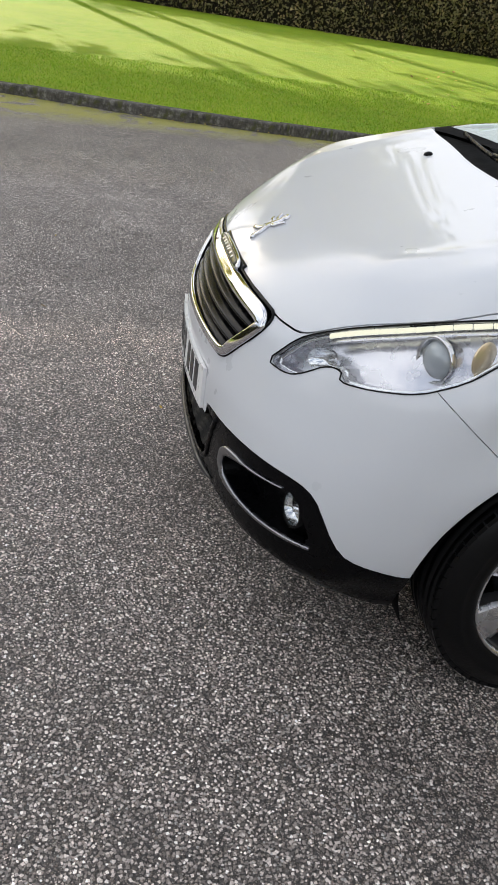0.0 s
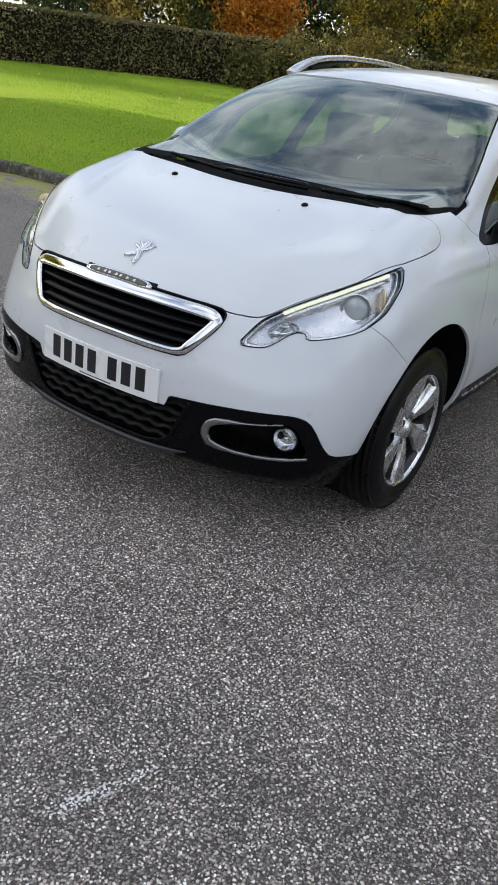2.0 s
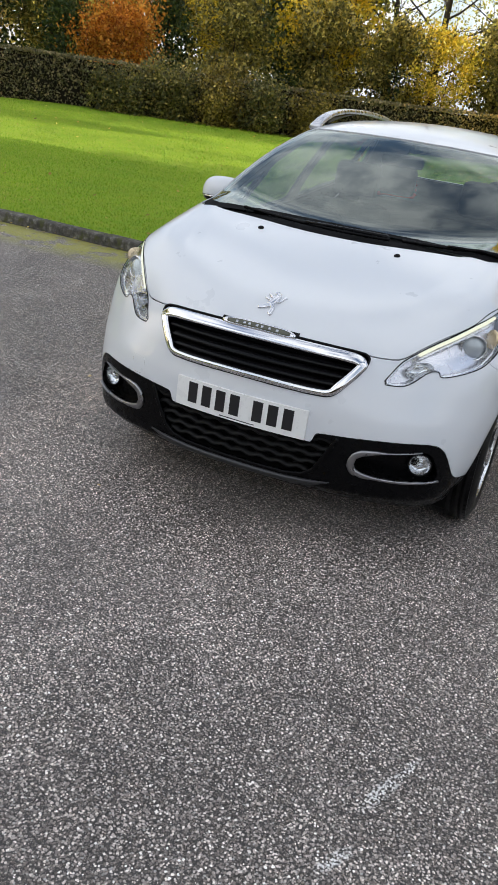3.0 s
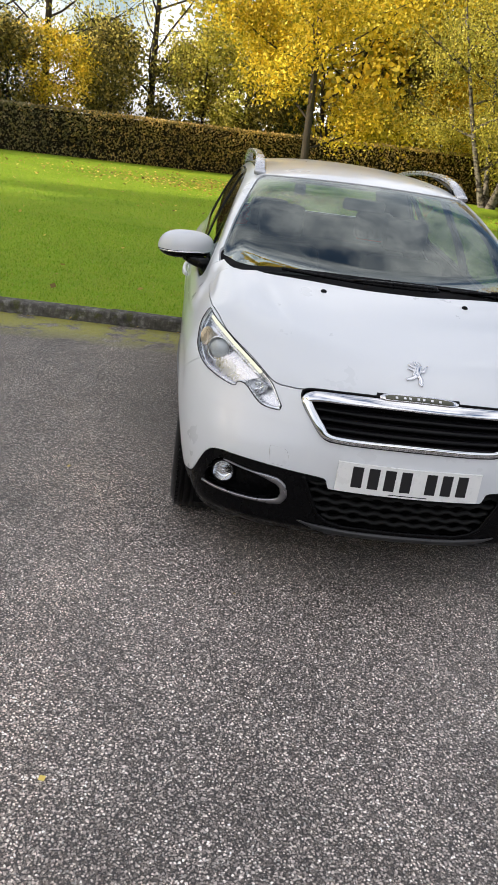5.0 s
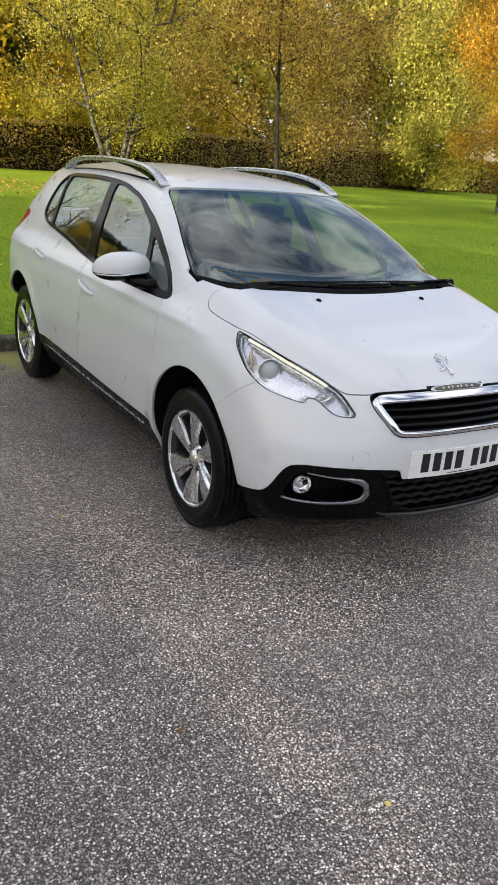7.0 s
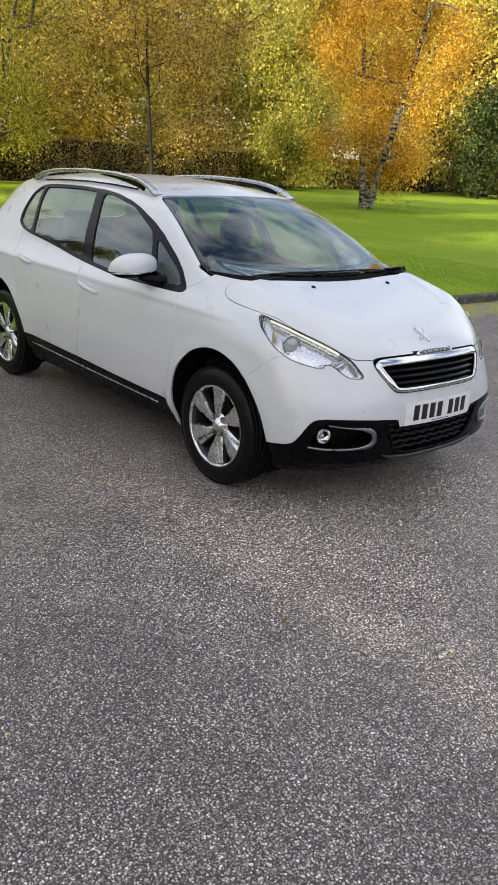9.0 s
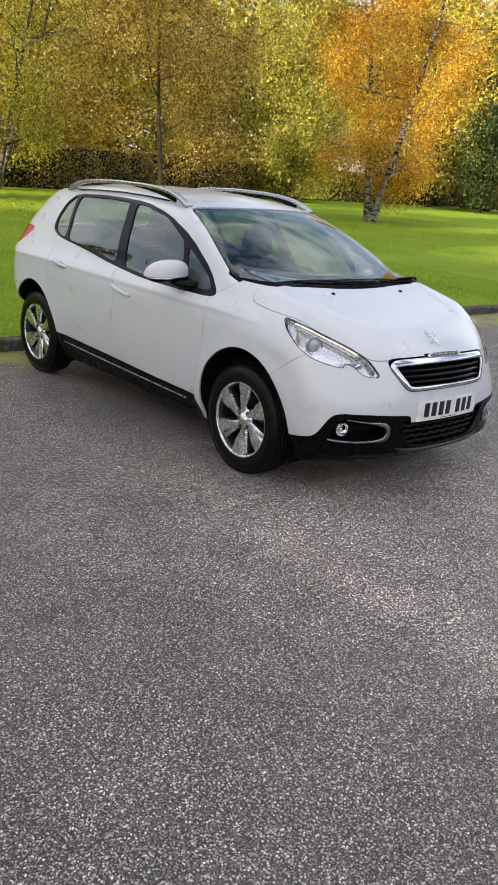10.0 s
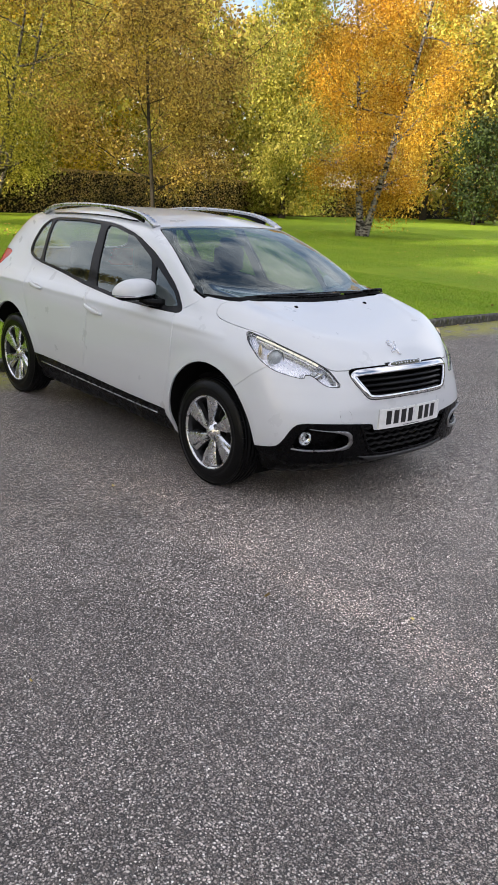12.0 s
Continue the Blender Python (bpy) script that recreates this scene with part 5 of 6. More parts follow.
for s in (-1, 1):
    panel(sheet, "wing", "wing", PAINT, car, s)
    fd = panel(sheet, "front_door", "front_door", PAINT, car, s)
    rd = panel(sheet, "rear_door", "rear_door", PAINT, car, s)
    panel(sheet, "sill", "sill", PLASTIC, car, s, label="black plastic sill")
    panel(sheet, "trim", "window_frame", GLOSS_BLACK, car, s, rim=0.02, label="black window frame")
    panel(sheet, "win_front", "front_window", SIDE_GLASS, fd, s, shift=-0.006, rim=0, label="tinted glass")
    panel(sheet, "win_quarter", "quarter_window", SIDE_GLASS, fd, s, shift=-0.006, rim=0, label="tinted glass")
    panel(sheet, "win_rear", "rear_side_window", SIDE_GLASS, rd, s, shift=-0.006, rim=0, label="tinted glass")
    panel(sheet, "win_rear_quarter", "rear_quarter_window", SIDE_GLASS, car, s, shift=-0.006, rim=0, label="tinted glass")
    panel(sheet, "tail_lamp", "tail_lamp", RED, car, s, rim=0.03, label="red tail lamp")

    # door handles: a bar over a scooped cup
    for door, ya, yb, za, zb in ((fd, 1.145, 1.375, 0.832, 0.866), (rd, 2.03, 2.235, 0.893, 0.917)):
        yy = np.linspace(ya, yb, 14)
        p = on_skin_side(yy, np.linspace(za, zb, 14), s)
        lift = np.sin(np.linspace(0, math.pi, 14)) ** 0.5 * 0.021
        p[:, 0] += s * (lift + 0.002)
        tube("door_handle", p, np.stack([np.full(14, 0.013) * (0.75 + 0.25 * np.sin(np.linspace(0, math.pi, 14))), np.full(14, 0.009)], -1), PAINT, door, up=(s, 0, 0.2))
        mid = on_skin_side(np.array([(ya + yb) / 2 - 0.01]), np.array([(za + zb) / 2]), s)[0]
        bm = bmesh.new()
        bmesh.ops.create_uvsphere(bm, u_segments=20, v_segments=10, radius=1, matrix=Matrix.Translation(mid) @ Matrix.Diagonal((0.0035, 0.050, 0.020, 1)))
        part("handle_cup", bm, simple("handle cup paint", (0.62, 0.62, 0.62), 0.35) if "handle cup paint" not in bpy.data.materials else bpy.data.materials["handle cup paint"], door, "shaded cup behind the handle")
    # thin bright line along the sill
    yy = np.linspace(0.55, 2.08, 24)
    p = on_skin_side(yy, np.linspace(0.300, 0.335, 24), s)
    p[:, 0] += s * 0.003
    tube("sill_strip", p, (0.004, 0.003), SATIN, car, up=(s, 0, 0))

    # headlight: bucket behind a clear lens
    lens = panel(sheet, "lamp", "headlight", LENS, car, s, rim=0, shift=-0.002, label="clear headlight with a lit yellowish running-light strip")
    mids = [sheet.v[f].mean(0)[0] for f in sheet.f]
    pick = [f for f, l, m in zip(sheet.f, sheet.lab, mids) if l == "lamp" and m * s > 0]
    used = sorted({i for f in pick for i in f})
    at = {i: n for n, i in enumerate(used)}
    front = sheet.v[used]
    back = front + np.array([-0.35 * s, 0.9, -0.12]) * 0.055
    count = {}
    for f in pick:
        for a, b in zip(f, f[1:] + f[:1]):
            key = (min(a, b), max(a, b))
            count[key] = None if key in count else (a, b)
    n0 = len(used)
    fs = [[at[i] + n0 for i in f] for f in pick]
    fs += [[at[a], at[a] + n0, at[b] + n0, at[b]] for a, b in (e for e in count.values() if e)]
    housing = mesh_object("lamp_housing", np.vstack([front - 0.003 * skin_normal(front), back]), fs, LAMP_GREY, smooth=False)
    housing.parent = lens
    # dark edge round the lens
    rim = smooth_loop(LAMP, 1)
    p = on_skin_corner(resample(rim, 90, True)[:, 0], resample(rim, 90, True)[:, 1], s)
    tube("lamp_seal", p + 0.0005 * skin_normal(p), (0.0017, 0.0016), GLOSS_BLACK, lens, closed=True, sides=6, up=skin_normal(p))
    # bright inner edge
    c = p.mean(0)
    tube("lamp_edge", c + (p - c) * 0.955 - 0.016 * skin_normal(p), (0.0045, 0.004), REFLECTOR, lens, closed=True, sides=6, up=skin_normal(p))
    # projector: ring, bowl and lens
    pc = on_skin_corner(np.array([0.195]), np.array([0.826]), s)[0] + np.array([-0.30 * s, 0.95, -0.05]) * 0.040
    aim = Vector((0.42 * s, -1, 0.02)).to_track_quat("Z", "Y").to_matrix().to_4x4()
    ring = lathe("projector", [(-0.05, 0.030), (-0.01, 0.045), (0.006, 0.049), (0.010, 0.046), (0.004, 0.041), (-0.004, 0.040)], CHROME, lens, 32, "z")
    ring.matrix_basis = Matrix.Translation(pc) @ aim
    ball = lathe("projector_lens", [(-0.006, 0.040), (0.006, 0.034), (0.014, 0.022), (0.018, 0.008), (0.0185, 0.0005)], LAMP_GLASS, lens, 32, "z")
    ball.matrix_basis = Matrix.Translation(pc) @ aim
    # inner main-beam reflector
    rc = on_skin_corner(np.array([-0.025]), np.array([0.748]), s)[0] + np.array([-0.3 * s, 0.95, 0]) * 0.030
    bowl = lathe("main_beam_reflector", [(0.012, 0.040), (0.0, 0.036), (-0.014, 0.024), (-0.02, 0.010), (-0.012, 0.007), (-0.004, 0.001)], REFLECTOR, lens, 28, "z")
    bowl.matrix_basis = Matrix.Translation(rc) @ aim @ pose(0, 0, 0, 0, 0, 20) @ Matrix.Diagonal((1.25, 0.72, 1, 1))
    # indicator
    ic = on_skin_corner(np.array([0.295]), np.array([0.853]), s)[0] + np.array([-0.5 * s, 0.7, -0.05]) * 0.030
    bm = bmesh.new()
    bmesh.ops.create_uvsphere(bm, u_segments=18, v_segments=10, radius=1, matrix=Matrix.Translation(ic) @ pose(0, 0, 0, 0, -s * 25, -s * 55) @ Matrix.Diagonal((0.046, 0.010, 0.036, 1)))
    part("indicator", bm, AMBER, lens, "amber indicator")
    # running lights along the top edge
    us = np.linspace(-0.02, 0.325, 11)
    zs = curve(us, -0.156, 0.696, -0.09, 0.770, -0.044, 0.797, 0.03, 0.832, 0.16, 0.880, 0.24, 0.908, 0.348, 0.938) - 0.008
    p = on_skin_corner(us, zs, s)
    p = p - 0.006 * skin_normal(p)
    for a, b in zip(p[:-1], p[1:]):
        tube("running_light", [a + (b - a) * 0.03, (a + b) / 2, a + (b - a) * 0.97], (0.0062, 0.0045), LED, lens, sides=6, up=(0, -0.5, 0.8))
    lower = p - np.array([0, 0, 0.016])
    tube("light_bar", lower, (0.007, 0.004), LAMP_GREY, lens, sides=6, up=(0, -0.5, 0.8))

    # fog-light bay
    pick = [f for f, l, m in zip(sheet.f, sheet.lab, mids) if l == "fog" and m * s > 0]
    used = sorted({i for f in pick for i in f})
    at = {i: n for n, i in enumerate(used)}
    front = sheet.v[used]
    back = front + np.array([0, 0.065, 0.0])
    count = {}
    for f in pick:
        for a, b in zip(f, f[1:] + f[:1]):
            key = (min(a, b), max(a, b))
            count[key] = None if key in count else (a, b)
    n0 = len(used)
    fs = [[at[i] + n0 for i in f] for f in pick] + [[at[a], at[a] + n0, at[b] + n0, at[b]] for a, b in (e for e in count.values() if e)]
    bay = mesh_object("fog_light_bay", np.vstack([front, back]), fs, PLASTIC, smooth=False)
    bay.parent = car
    # bright U-shaped trim: along the foot, round the inner end and part of the top
    q = np.array([(0.092, 0.366), (0.03, 0.361), (-0.06, 0.360), (-0.13, 0.363), (-0.185, 0.368), (-0.215, 0.378), (-0.229, 0.405), (-0.223, 0.437), (-0.203, 0.454), (-0.16, 0.464), (-0.06, 0.474), (0.0, 0.481)])
    q = resample(q, 46)
    p = on_skin_corner(q[:, 0], q[:, 1], s)
    w = np.interp(np.arange(46), [0, 18, 24, 30, 36, 45], [0.0045, 0.006, 0.014, 0.012, 0.0028, 0.0018])
    tube("fog_trim", p + 0.002 * skin_normal(p), np.stack([w, np.full(46, 0.006)], -1), FOG_METAL, bay, sides=8, up=skin_normal(p))
    fc = np.array([0.648 * s, -0.618, 0.420])
    fl = lathe("fog_light", [(-0.03, 0.046), (0.004, 0.045), (0.008, 0.041), (0.002, 0.038)], GLOSS_BLACK, bay, 32, "z")
    fl.matrix_basis = Matrix.Translation(fc) @ Vector((0.25 * s, -1, 0.04)).to_track_quat("Z", "Y").to_matrix().to_4x4()
    fr = lathe("fog_reflector", [(0.004, 0.038), (-0.012, 0.030), (-0.02, 0.014), (-0.008, 0.011), (0.001, 0.006), (0.002, 0.0004)], REFLECTOR, bay, 28, "z")
    fr.matrix_basis = fl.matrix_basis.copy()
    fg = lathe("fog_lens", [(0.004, 0.038), (0.011, 0.024), (0.014, 0.0004)], LENS, bay, 28, "z")
    fg.matrix_basis = fl.matrix_basis.copy()

    # wheel-arch liners
    for yc in (0.005, 2.538):
        a = np.linspace(-0.15 * math.pi, 1.15 * math.pi, 40)
        v, f = [], []
        for x in (0.845, 0.70, 0.50):
            v += [(s * x, yc + 0.374 * math.cos(t), 0.328 + (ARCH - 0.004) * math.sin(t)) for t in a]
        for r in range(2):
            f += [[r * 40 + i, r * 40 + i + 1, r * 40 + 41 + i, r * 40 + 40 + i] for i in range(39)]
        f.append([80 + i for i in range(40)])
        vv = [(min(abs(x), on - 0.012) * s, y, z) for (x, y, z), on in zip(v, on_skin_side(np.array([q[1] for q in v]), np.clip(np.array([q[2] for q in v]), 0.26, 2), 1)[:, 0])]
        liner = mesh_object("wheel_arch_liner", vv, f, DARK)
        liner.parent = car

    # mirror
    c = Vector((s * 0.905, 0.70, 1.035))
    bm = bmesh.new()
    bmesh.ops.create_uvsphere(bm, u_segments=32, v_segments=20, radius=1)
    for v in bm.verts:
        x, y, z = v.co
        px = (abs(x) ** 0.8) * math.copysign(1, x) * (0.112 if x * s > 0 else 0.165)
        py = y * (0.062 if y < 0 else 0.075) + 0.05 * (x * s > 0) * abs(x) ** 2
        pz = (abs(z) ** 0.85) * math.copysign(1, z) * (0.084 if z > 0 else 0.052)
        pz += -0.016 * x * s * (1 if z > 0 else 0.4) 
        py = min(py, 0.062)
        v.co = c + Vector((px, py, pz))
    bm2 = bm.copy()
    bmesh.ops.delete(bm, geom=[f for f in bm.faces if f.calc_center_median().z < c.z - 0.012], context="FACES")
    bmesh.ops.delete(bm2, geom=[f for f in bm2.faces if f.calc_center_median().z >= c.z - 0.010], context="FACES")
    bmesh.ops.scale(bm2, vec=(0.985, 0.985, 0.985), space=Matrix.Translation(-c), verts=bm2.verts)
    cap = part("door_mirror", bm, PAINT, car, "white mirror cap with a black foot")
    part("mirror_base", bm2, PLASTIC, cap, "black plastic underside")
    yy = np.linspace(-1, 1, 20)
    strip = np.array([(c.x + s * (0.109 if t > 0 else 0.158) * t, c.y - 0.063 * math.sqrt(max(1 - t * t, 0)) + 0.05 * (t > 0) * t * t, c.z - 0.016 - 0.008 * t) for t in yy * 0.98])
    tube("mirror_strip", strip, (0.0055, 0.0045), CHROME, cap, sides=6)
    tube("mirror_foot", [(s * 0.86, 0.69, 0.998), (s * 0.82, 0.66, 0.985), (s * 0.775, 0.62, 0.980), (s * 0.74, 0.60, 0.985)], [(0.045, 0.020), (0.050, 0.022), (0.055, 0.026), (0.06, 0.030)], PLASTIC, cap, sides=12)
    bm = bmesh.new()
    bmesh.ops.create_uvsphere(bm, u_segments=20, v_segments=10, radius=1, matrix=Matrix.Translation(c + Vector((0, 0.060, 0.006))) @ Matrix.Diagonal((0.095, 0.006, 0.058, 1)))
    part("mirror_glass", bm, CHROME, cap, "mirror glass")

    # roof rail: two feet and a bowed bar
    yy = np.array([1.00, 1.05, 1.12, 1.22, 1.36, 1.55, 1.80, 2.05, 2.25, 2.42, 2.52, 2.58])
    xx = np.array([0.540, 0.538, 0.535, 0.533, 0.533, 0.535, 0.538, 0.538, 0.534, 0.528, 0.522, 0.518])
    lift = np.array([0.006, 0.022, 0.040, 0.054, 0.062, 0.066, 0.068, 0.066, 0.060, 0.046, 0.026, 0.006])
    base = on_skin_top(xx, yy)
    rail = base + np.stack([np.zeros(12), np.zeros(12), lift], -1)
    rail = resample(np.array([np.array([curve(t, *[k for ab in zip(yy, rail[:, i]) for k in ab]) for i in range(3)]) for t in np.linspace(yy[0], yy[-1], 60)]), 60)
    rail[:, 0] *= s
    w = np.interp(np.linspace(0, 1, 60), [0, 0.08, 0.2, 0.8, 0.92, 1], [0.030, 0.027, 0.021, 0.021, 0.026, 0.03])
    rr = tube("roof_rail", rail, np.stack([w, np.full(60, 0.013)], -1), SATIN, car, sides=12)
    tagged(rr, "satin silver roof rail")
    fin = rail[6:26] - np.array([0, 0, 0.028])
    tube("rail_infill", fin + np.stack([np.zeros(20), np.zeros(20), np.linspace(0, 0.014, 20)], -1), np.stack([np.full(20, 0.007), np.linspace(0.024, 0.003, 20)], -1), GLOSS_BLACK, rr, sides=6)
    gap = np.array([1.22, 1.5, 1.8, 2.1, 2.4])
    p = on_skin_top(np.full(5, 0.535) * 1.0, gap)
    p[:, 0] *= s
    tube("rail_gutter", p + np.array([0, 0, 0.001]), (0.016, 0.004), GLOSS_BLACK, rr, sides=6)

# grille: dark back, slats, chrome frame, badge strip
pick = [f for f, l in zip(sheet.f, sheet.lab) if l == "grille"]
used = sorted({i for f in pick for i in f})
at = {i: n for n, i in enumerate(used)}
back = sheet.v[used] + np.array([0, 0.06, 0])
count = {}
for f in pick:
    for a, b in zip(f, f[1:] + f[:1]):
        key = (min(a, b), max(a, b))
        count[key] = None if key in count else (a, b)
n0 = len(used)
grille = mesh_object("grille", np.vstack([sheet.v[used], back]), [[at[i] + n0 for i in f] for f in pick] + [[at[a], at[a] + n0, at[b] + n0, at[b]] for a, b in (e for e in count.values() if e)], DARK, smooth=False)
grille.parent = car
tagged(grille, "black slatted grille in a chrome frame")
q = resample(smooth_loop(GRILLE, 1), 160, True)
p = on_skin_front(q[:, 0], q[:, 1])
mid = q + np.stack([-np.sign(q[:, 0]) * np.where(np.abs(q[:, 0]) > 0.33, 0.014, 0.0), np.where(q[:, 1] > 0.76, -0.021, np.where(q[:, 1] < 0.65, 0.011, 0.004))], -1)
for _ in range(3):
    mid = (np.roll(mid, 1, 0) + mid * 2 + np.roll(mid, -1, 0)) / 4
pm = on_skin_front(mid[:, 0], mid[:, 1])
nor = skin_normal(p)
wide = np.where(q[:, 1] > 0.765, 0.020, np.where(np.abs(q[:, 0]) > 0.32, 0.016, 0.011))
for _ in range(6):
    wide = (np.roll(wide, 1) + wide * 2 + np.roll(wide, -1)) / 4
fr = tube("chrome_frame", pm + 0.003 * nor, np.stack([wide, np.full(160, 0.009)], -1), CHROME, grille, closed=True, sides=12, up=nor)
tube("grille_seal", p - 0.001 * nor, (0.004, 0.006), GLOSS_BLACK, grille, closed=True, sides=6, up=nor)
for zc, half in ((0.732, 0.362), (0.704, 0.342), (0.676, 0.318), (0.652, 0.30)):
    xs = np.linspace(-half, half, 40)
    p = on_skin_front(xs, np.full(40, zc) - 0.004 * (xs / half) ** 2) + np.array([0, 0.022, 0])
    tube("slat", p, (0.020, 0.0065), GLOSS_BLACK, grille, sides=10, up=(0, -0.35, 1))
xs = np.linspace(-0.142, 0.142, 30)
p = on_skin_front(xs, 0.795 - 0.004 * (xs / 0.142) ** 2) + np.array([0, -0.010, 0.004])
strip = tube("badge_strip", p, np.stack([np.full(30, 0.016) * (1 - 0.75 * np.abs(xs / 0.142) ** 8), np.full(30, 0.005)], -1), CHROME, grille, sides=8, up=(0, -0.8, 0.6))
tube("badge_face", p[2:-2] + np.array([0, -0.0035, 0.0026]), np.stack([np.full(26, 0.0105) * (1 - 0.5 * np.abs(xs[2:-2] / 0.125) ** 8), np.full(26, 0.003)], -1), simple("smoked olive badge face", (0.09, 0.09, 0.065), 0.2, 0.3), strip, sides=8, up=(0, -0.8, 0.6))
for k in range(7):
    i = 6 + round(k * 2.6)
    c = p[i] + np.array([0, -0.0062, 0.0047])
    bm = bmesh.new()
    block(bm, (-0.0045, -0.0006, -0.005), (0.0045, 0.0006, 0.005), 0.0, Matrix.Translation(c) @ pose(0, 0, 0, -53, 0, 0))
    part("badge_bar", bm, SATIN, strip)
xs = np.linspace(-0.150, 0.150, 30)
p = on_skin_front(xs, np.full(30, 0.795))
tube("badge_recess", p + np.array([0, 0.002, 0.0]), (0.011, 0.006), GLOSS_BLACK, grille, sides=8, up=(0, -0.8, 0.6))

# lower grille with wavy mesh bars
pick = [f for f, l in zip(sheet.f, sheet.lab) if l == "lower_grille"]
used = sorted({i for f in pick for i in f})
at = {i: n for n, i in enumerate(used)}
count = {}
for f in pick:
    for a, b in zip(f, f[1:] + f[:1]):
        key = (min(a, b), max(a, b))
        count[key] = None if key in count else (a, b)
n0 = len(used)
lower = mesh_object("lower_grille", np.vstack([sheet.v[used], sheet.v[used] + np.array([0, 0.06, 0])]), [[at[i] + n0 for i in f] for f in pick] + [[at[a], at[a] + n0, at[b] + n0, at[b]] for a, b in (e for e in count.values() if e)], DARK, smooth=False)
lower.parent = car
tagged(lower, "black wavy mesh of the lower air intake")
for k, zc in enumerate((0.470, 0.437, 0.404, 0.371, 0.339)):
    half = np.interp(zc, [0.31, 0.348, 0.41, 0.49], [0.24, 0.300, 0.330, 0.368])
    n = int(half * 2 / 0.011)
    xs = np.linspace(-half, half, n)
    wave = 0.0045 * np.clip(1.6 * np.sin(2 * math.pi * xs / 0.075 + (k % 2) * math.pi), -1, 1)
    p = on_skin_front(xs, zc + wave) + np.array([0, 0.022, 0])
    tube("mesh_bar", p, (0.014, 0.006), MESH, lower, sides=6, up=(0, -0.3, 1))
q = resample(np.array([(-0.374, 0.490), (-0.335, 0.41), (-0.305, 0.348), (-0.268, 0.322), (-0.21, 0.309), (0, 0.306), (0.21, 0.309), (0.268, 0.322), (0.305, 0.348), (0.335, 0.41), (0.374, 0.490)]), 90)
p = on_skin_front(q[:, 0], q[:, 1])
tube("intake_edge", p, (0.008, 0.006), PLASTIC, lower, sides=8, up=skin_normal(p))

xs = np.linspace(-0.37, 0.37, 44)
p = on_skin_front(xs, 0.284 + 0.03 * (np.abs(xs) / 0.37) ** 4) + np.array([0, -0.004, 0])
lip = tube("lip", p, np.stack([np.interp(np.abs(xs), [0, 0.25, 0.37], [0.018, 0.016, 0.002]), np.interp(np.abs(xs), [0, 0.27, 0.37], [0.010, 0.009, 0.001])], -1), simple("grey satin lip", (0.022, 0.022, 0.024), 0.32, vary=0.15), car, sides=10, up=skin_normal(p))
tagged(lip, "dark grey satin lip below the air intake")

# number plate with plain bars, bent to the bumper
def bent_slab(name, x0, x1, z0, z1, off, thick, material, parent, label, cols=14):
    xs = np.linspace(x0, x1, cols)
    rows = []
    for z, o in ((z0, off - thick), (z0, off), (z1, off), (z1, off - thick)):
        p = np.stack([xs, on_skin_front(xs, np.full(cols, 0.515))[:, 1] - o, np.full(cols, z)], -1)
        rows.append(p)
    v = np.vstack(rows)
    f = [[r * cols + i, r * cols + i + 1, (r + 1) * cols + i + 1, (r + 1) * cols + i] for r in range(3) for i in range(cols - 1)]
    f += [[0, cols, 2 * cols, 3 * cols], [cols - 1, 4 * cols - 1, 3 * cols - 1, 2 * cols - 1]]
    ob = mesh_object(name, v, f, material, smooth=False)
    ob.parent = parent
    return tagged(ob, label)


plate = bent_slab("number_plate", -0.26, 0.26, 0.459, 0.570, 0.009, 0.009, PLATE_WHITE, car, "white number plate with dark bars", 24)
for x0 in (-0.212, -0.154, -0.096, -0.038, 0.053, 0.111, 0.169):
    bent_slab("plate_bar", x0 + 0.004, x0 + 0.042, 0.481, 0.559, 0.0102, 0.002, PLATE_BLACK, plate, "dark bar", 4)
bent_slab("maker_line", -0.07, 0.07, 0.4655, 0.4685, 0.0100, 0.002, PLATE_BLACK, plate, "thin dark line", 6)

# badge: one plain silver shape of short limbs on the bonnet
def merged(name, obs, parent, label=""):
    """Joins the meshes of several pieces into one part."""
    v, f = [], []
    for o in obs:
        k = len(v)
        v += [tuple(p.co) for p in o.data.vertices]
        f += [[k + i for i in p.vertices] for p in o.data.polygons]
    ob = mesh_object(name, v, f, obs[0].data.materials[0])
    for o in obs:
        bpy.data.objects.remove(o)
    ob.parent = parent
    return tagged(ob, label)


limbs = []
for pts, w in (
    ([(-0.004, -0.014), (0.006, 0.012), (0.012, 0.032)], 0.012), ([(0.012, 0.032), (0.002, 0.042), (-0.008, 0.040)], 0.009),
    ([(-0.002, -0.012), (-0.022, -0.024), (-0.048, -0.030)], 0.0075), ([(0.004, -0.008), (0.016, -0.028), (0.010, -0.042), (0.022, -0.046)], 0.0075),
    ([(0.000, 0.004), (-0.018, 0.008), (-0.038, 0.014)], 0.005), ([(0.002, 0.018), (-0.014, 0.022), (-0.032, 0.034)], 0.005),
    ([(0.010, 0.002), (0.030, 0.004), (0.038, 0.020), (0.048, 0.030)], 0.0045),
):
    q = resample(np.array(pts), 9)
    p = on_skin_top(q[:, 0] * 0.86, -0.618 + q[:, 1])
    limbs.append(tube("limb", p + 0.003 * skin_normal(p), np.stack([w * np.linspace(1.3, 0.95, 9), np.full(9, 0.005)], -1), CHROME, sides=8, up=skin_normal(p)))
merged("emblem", limbs, car, "plain silver emblem on the bonnet")

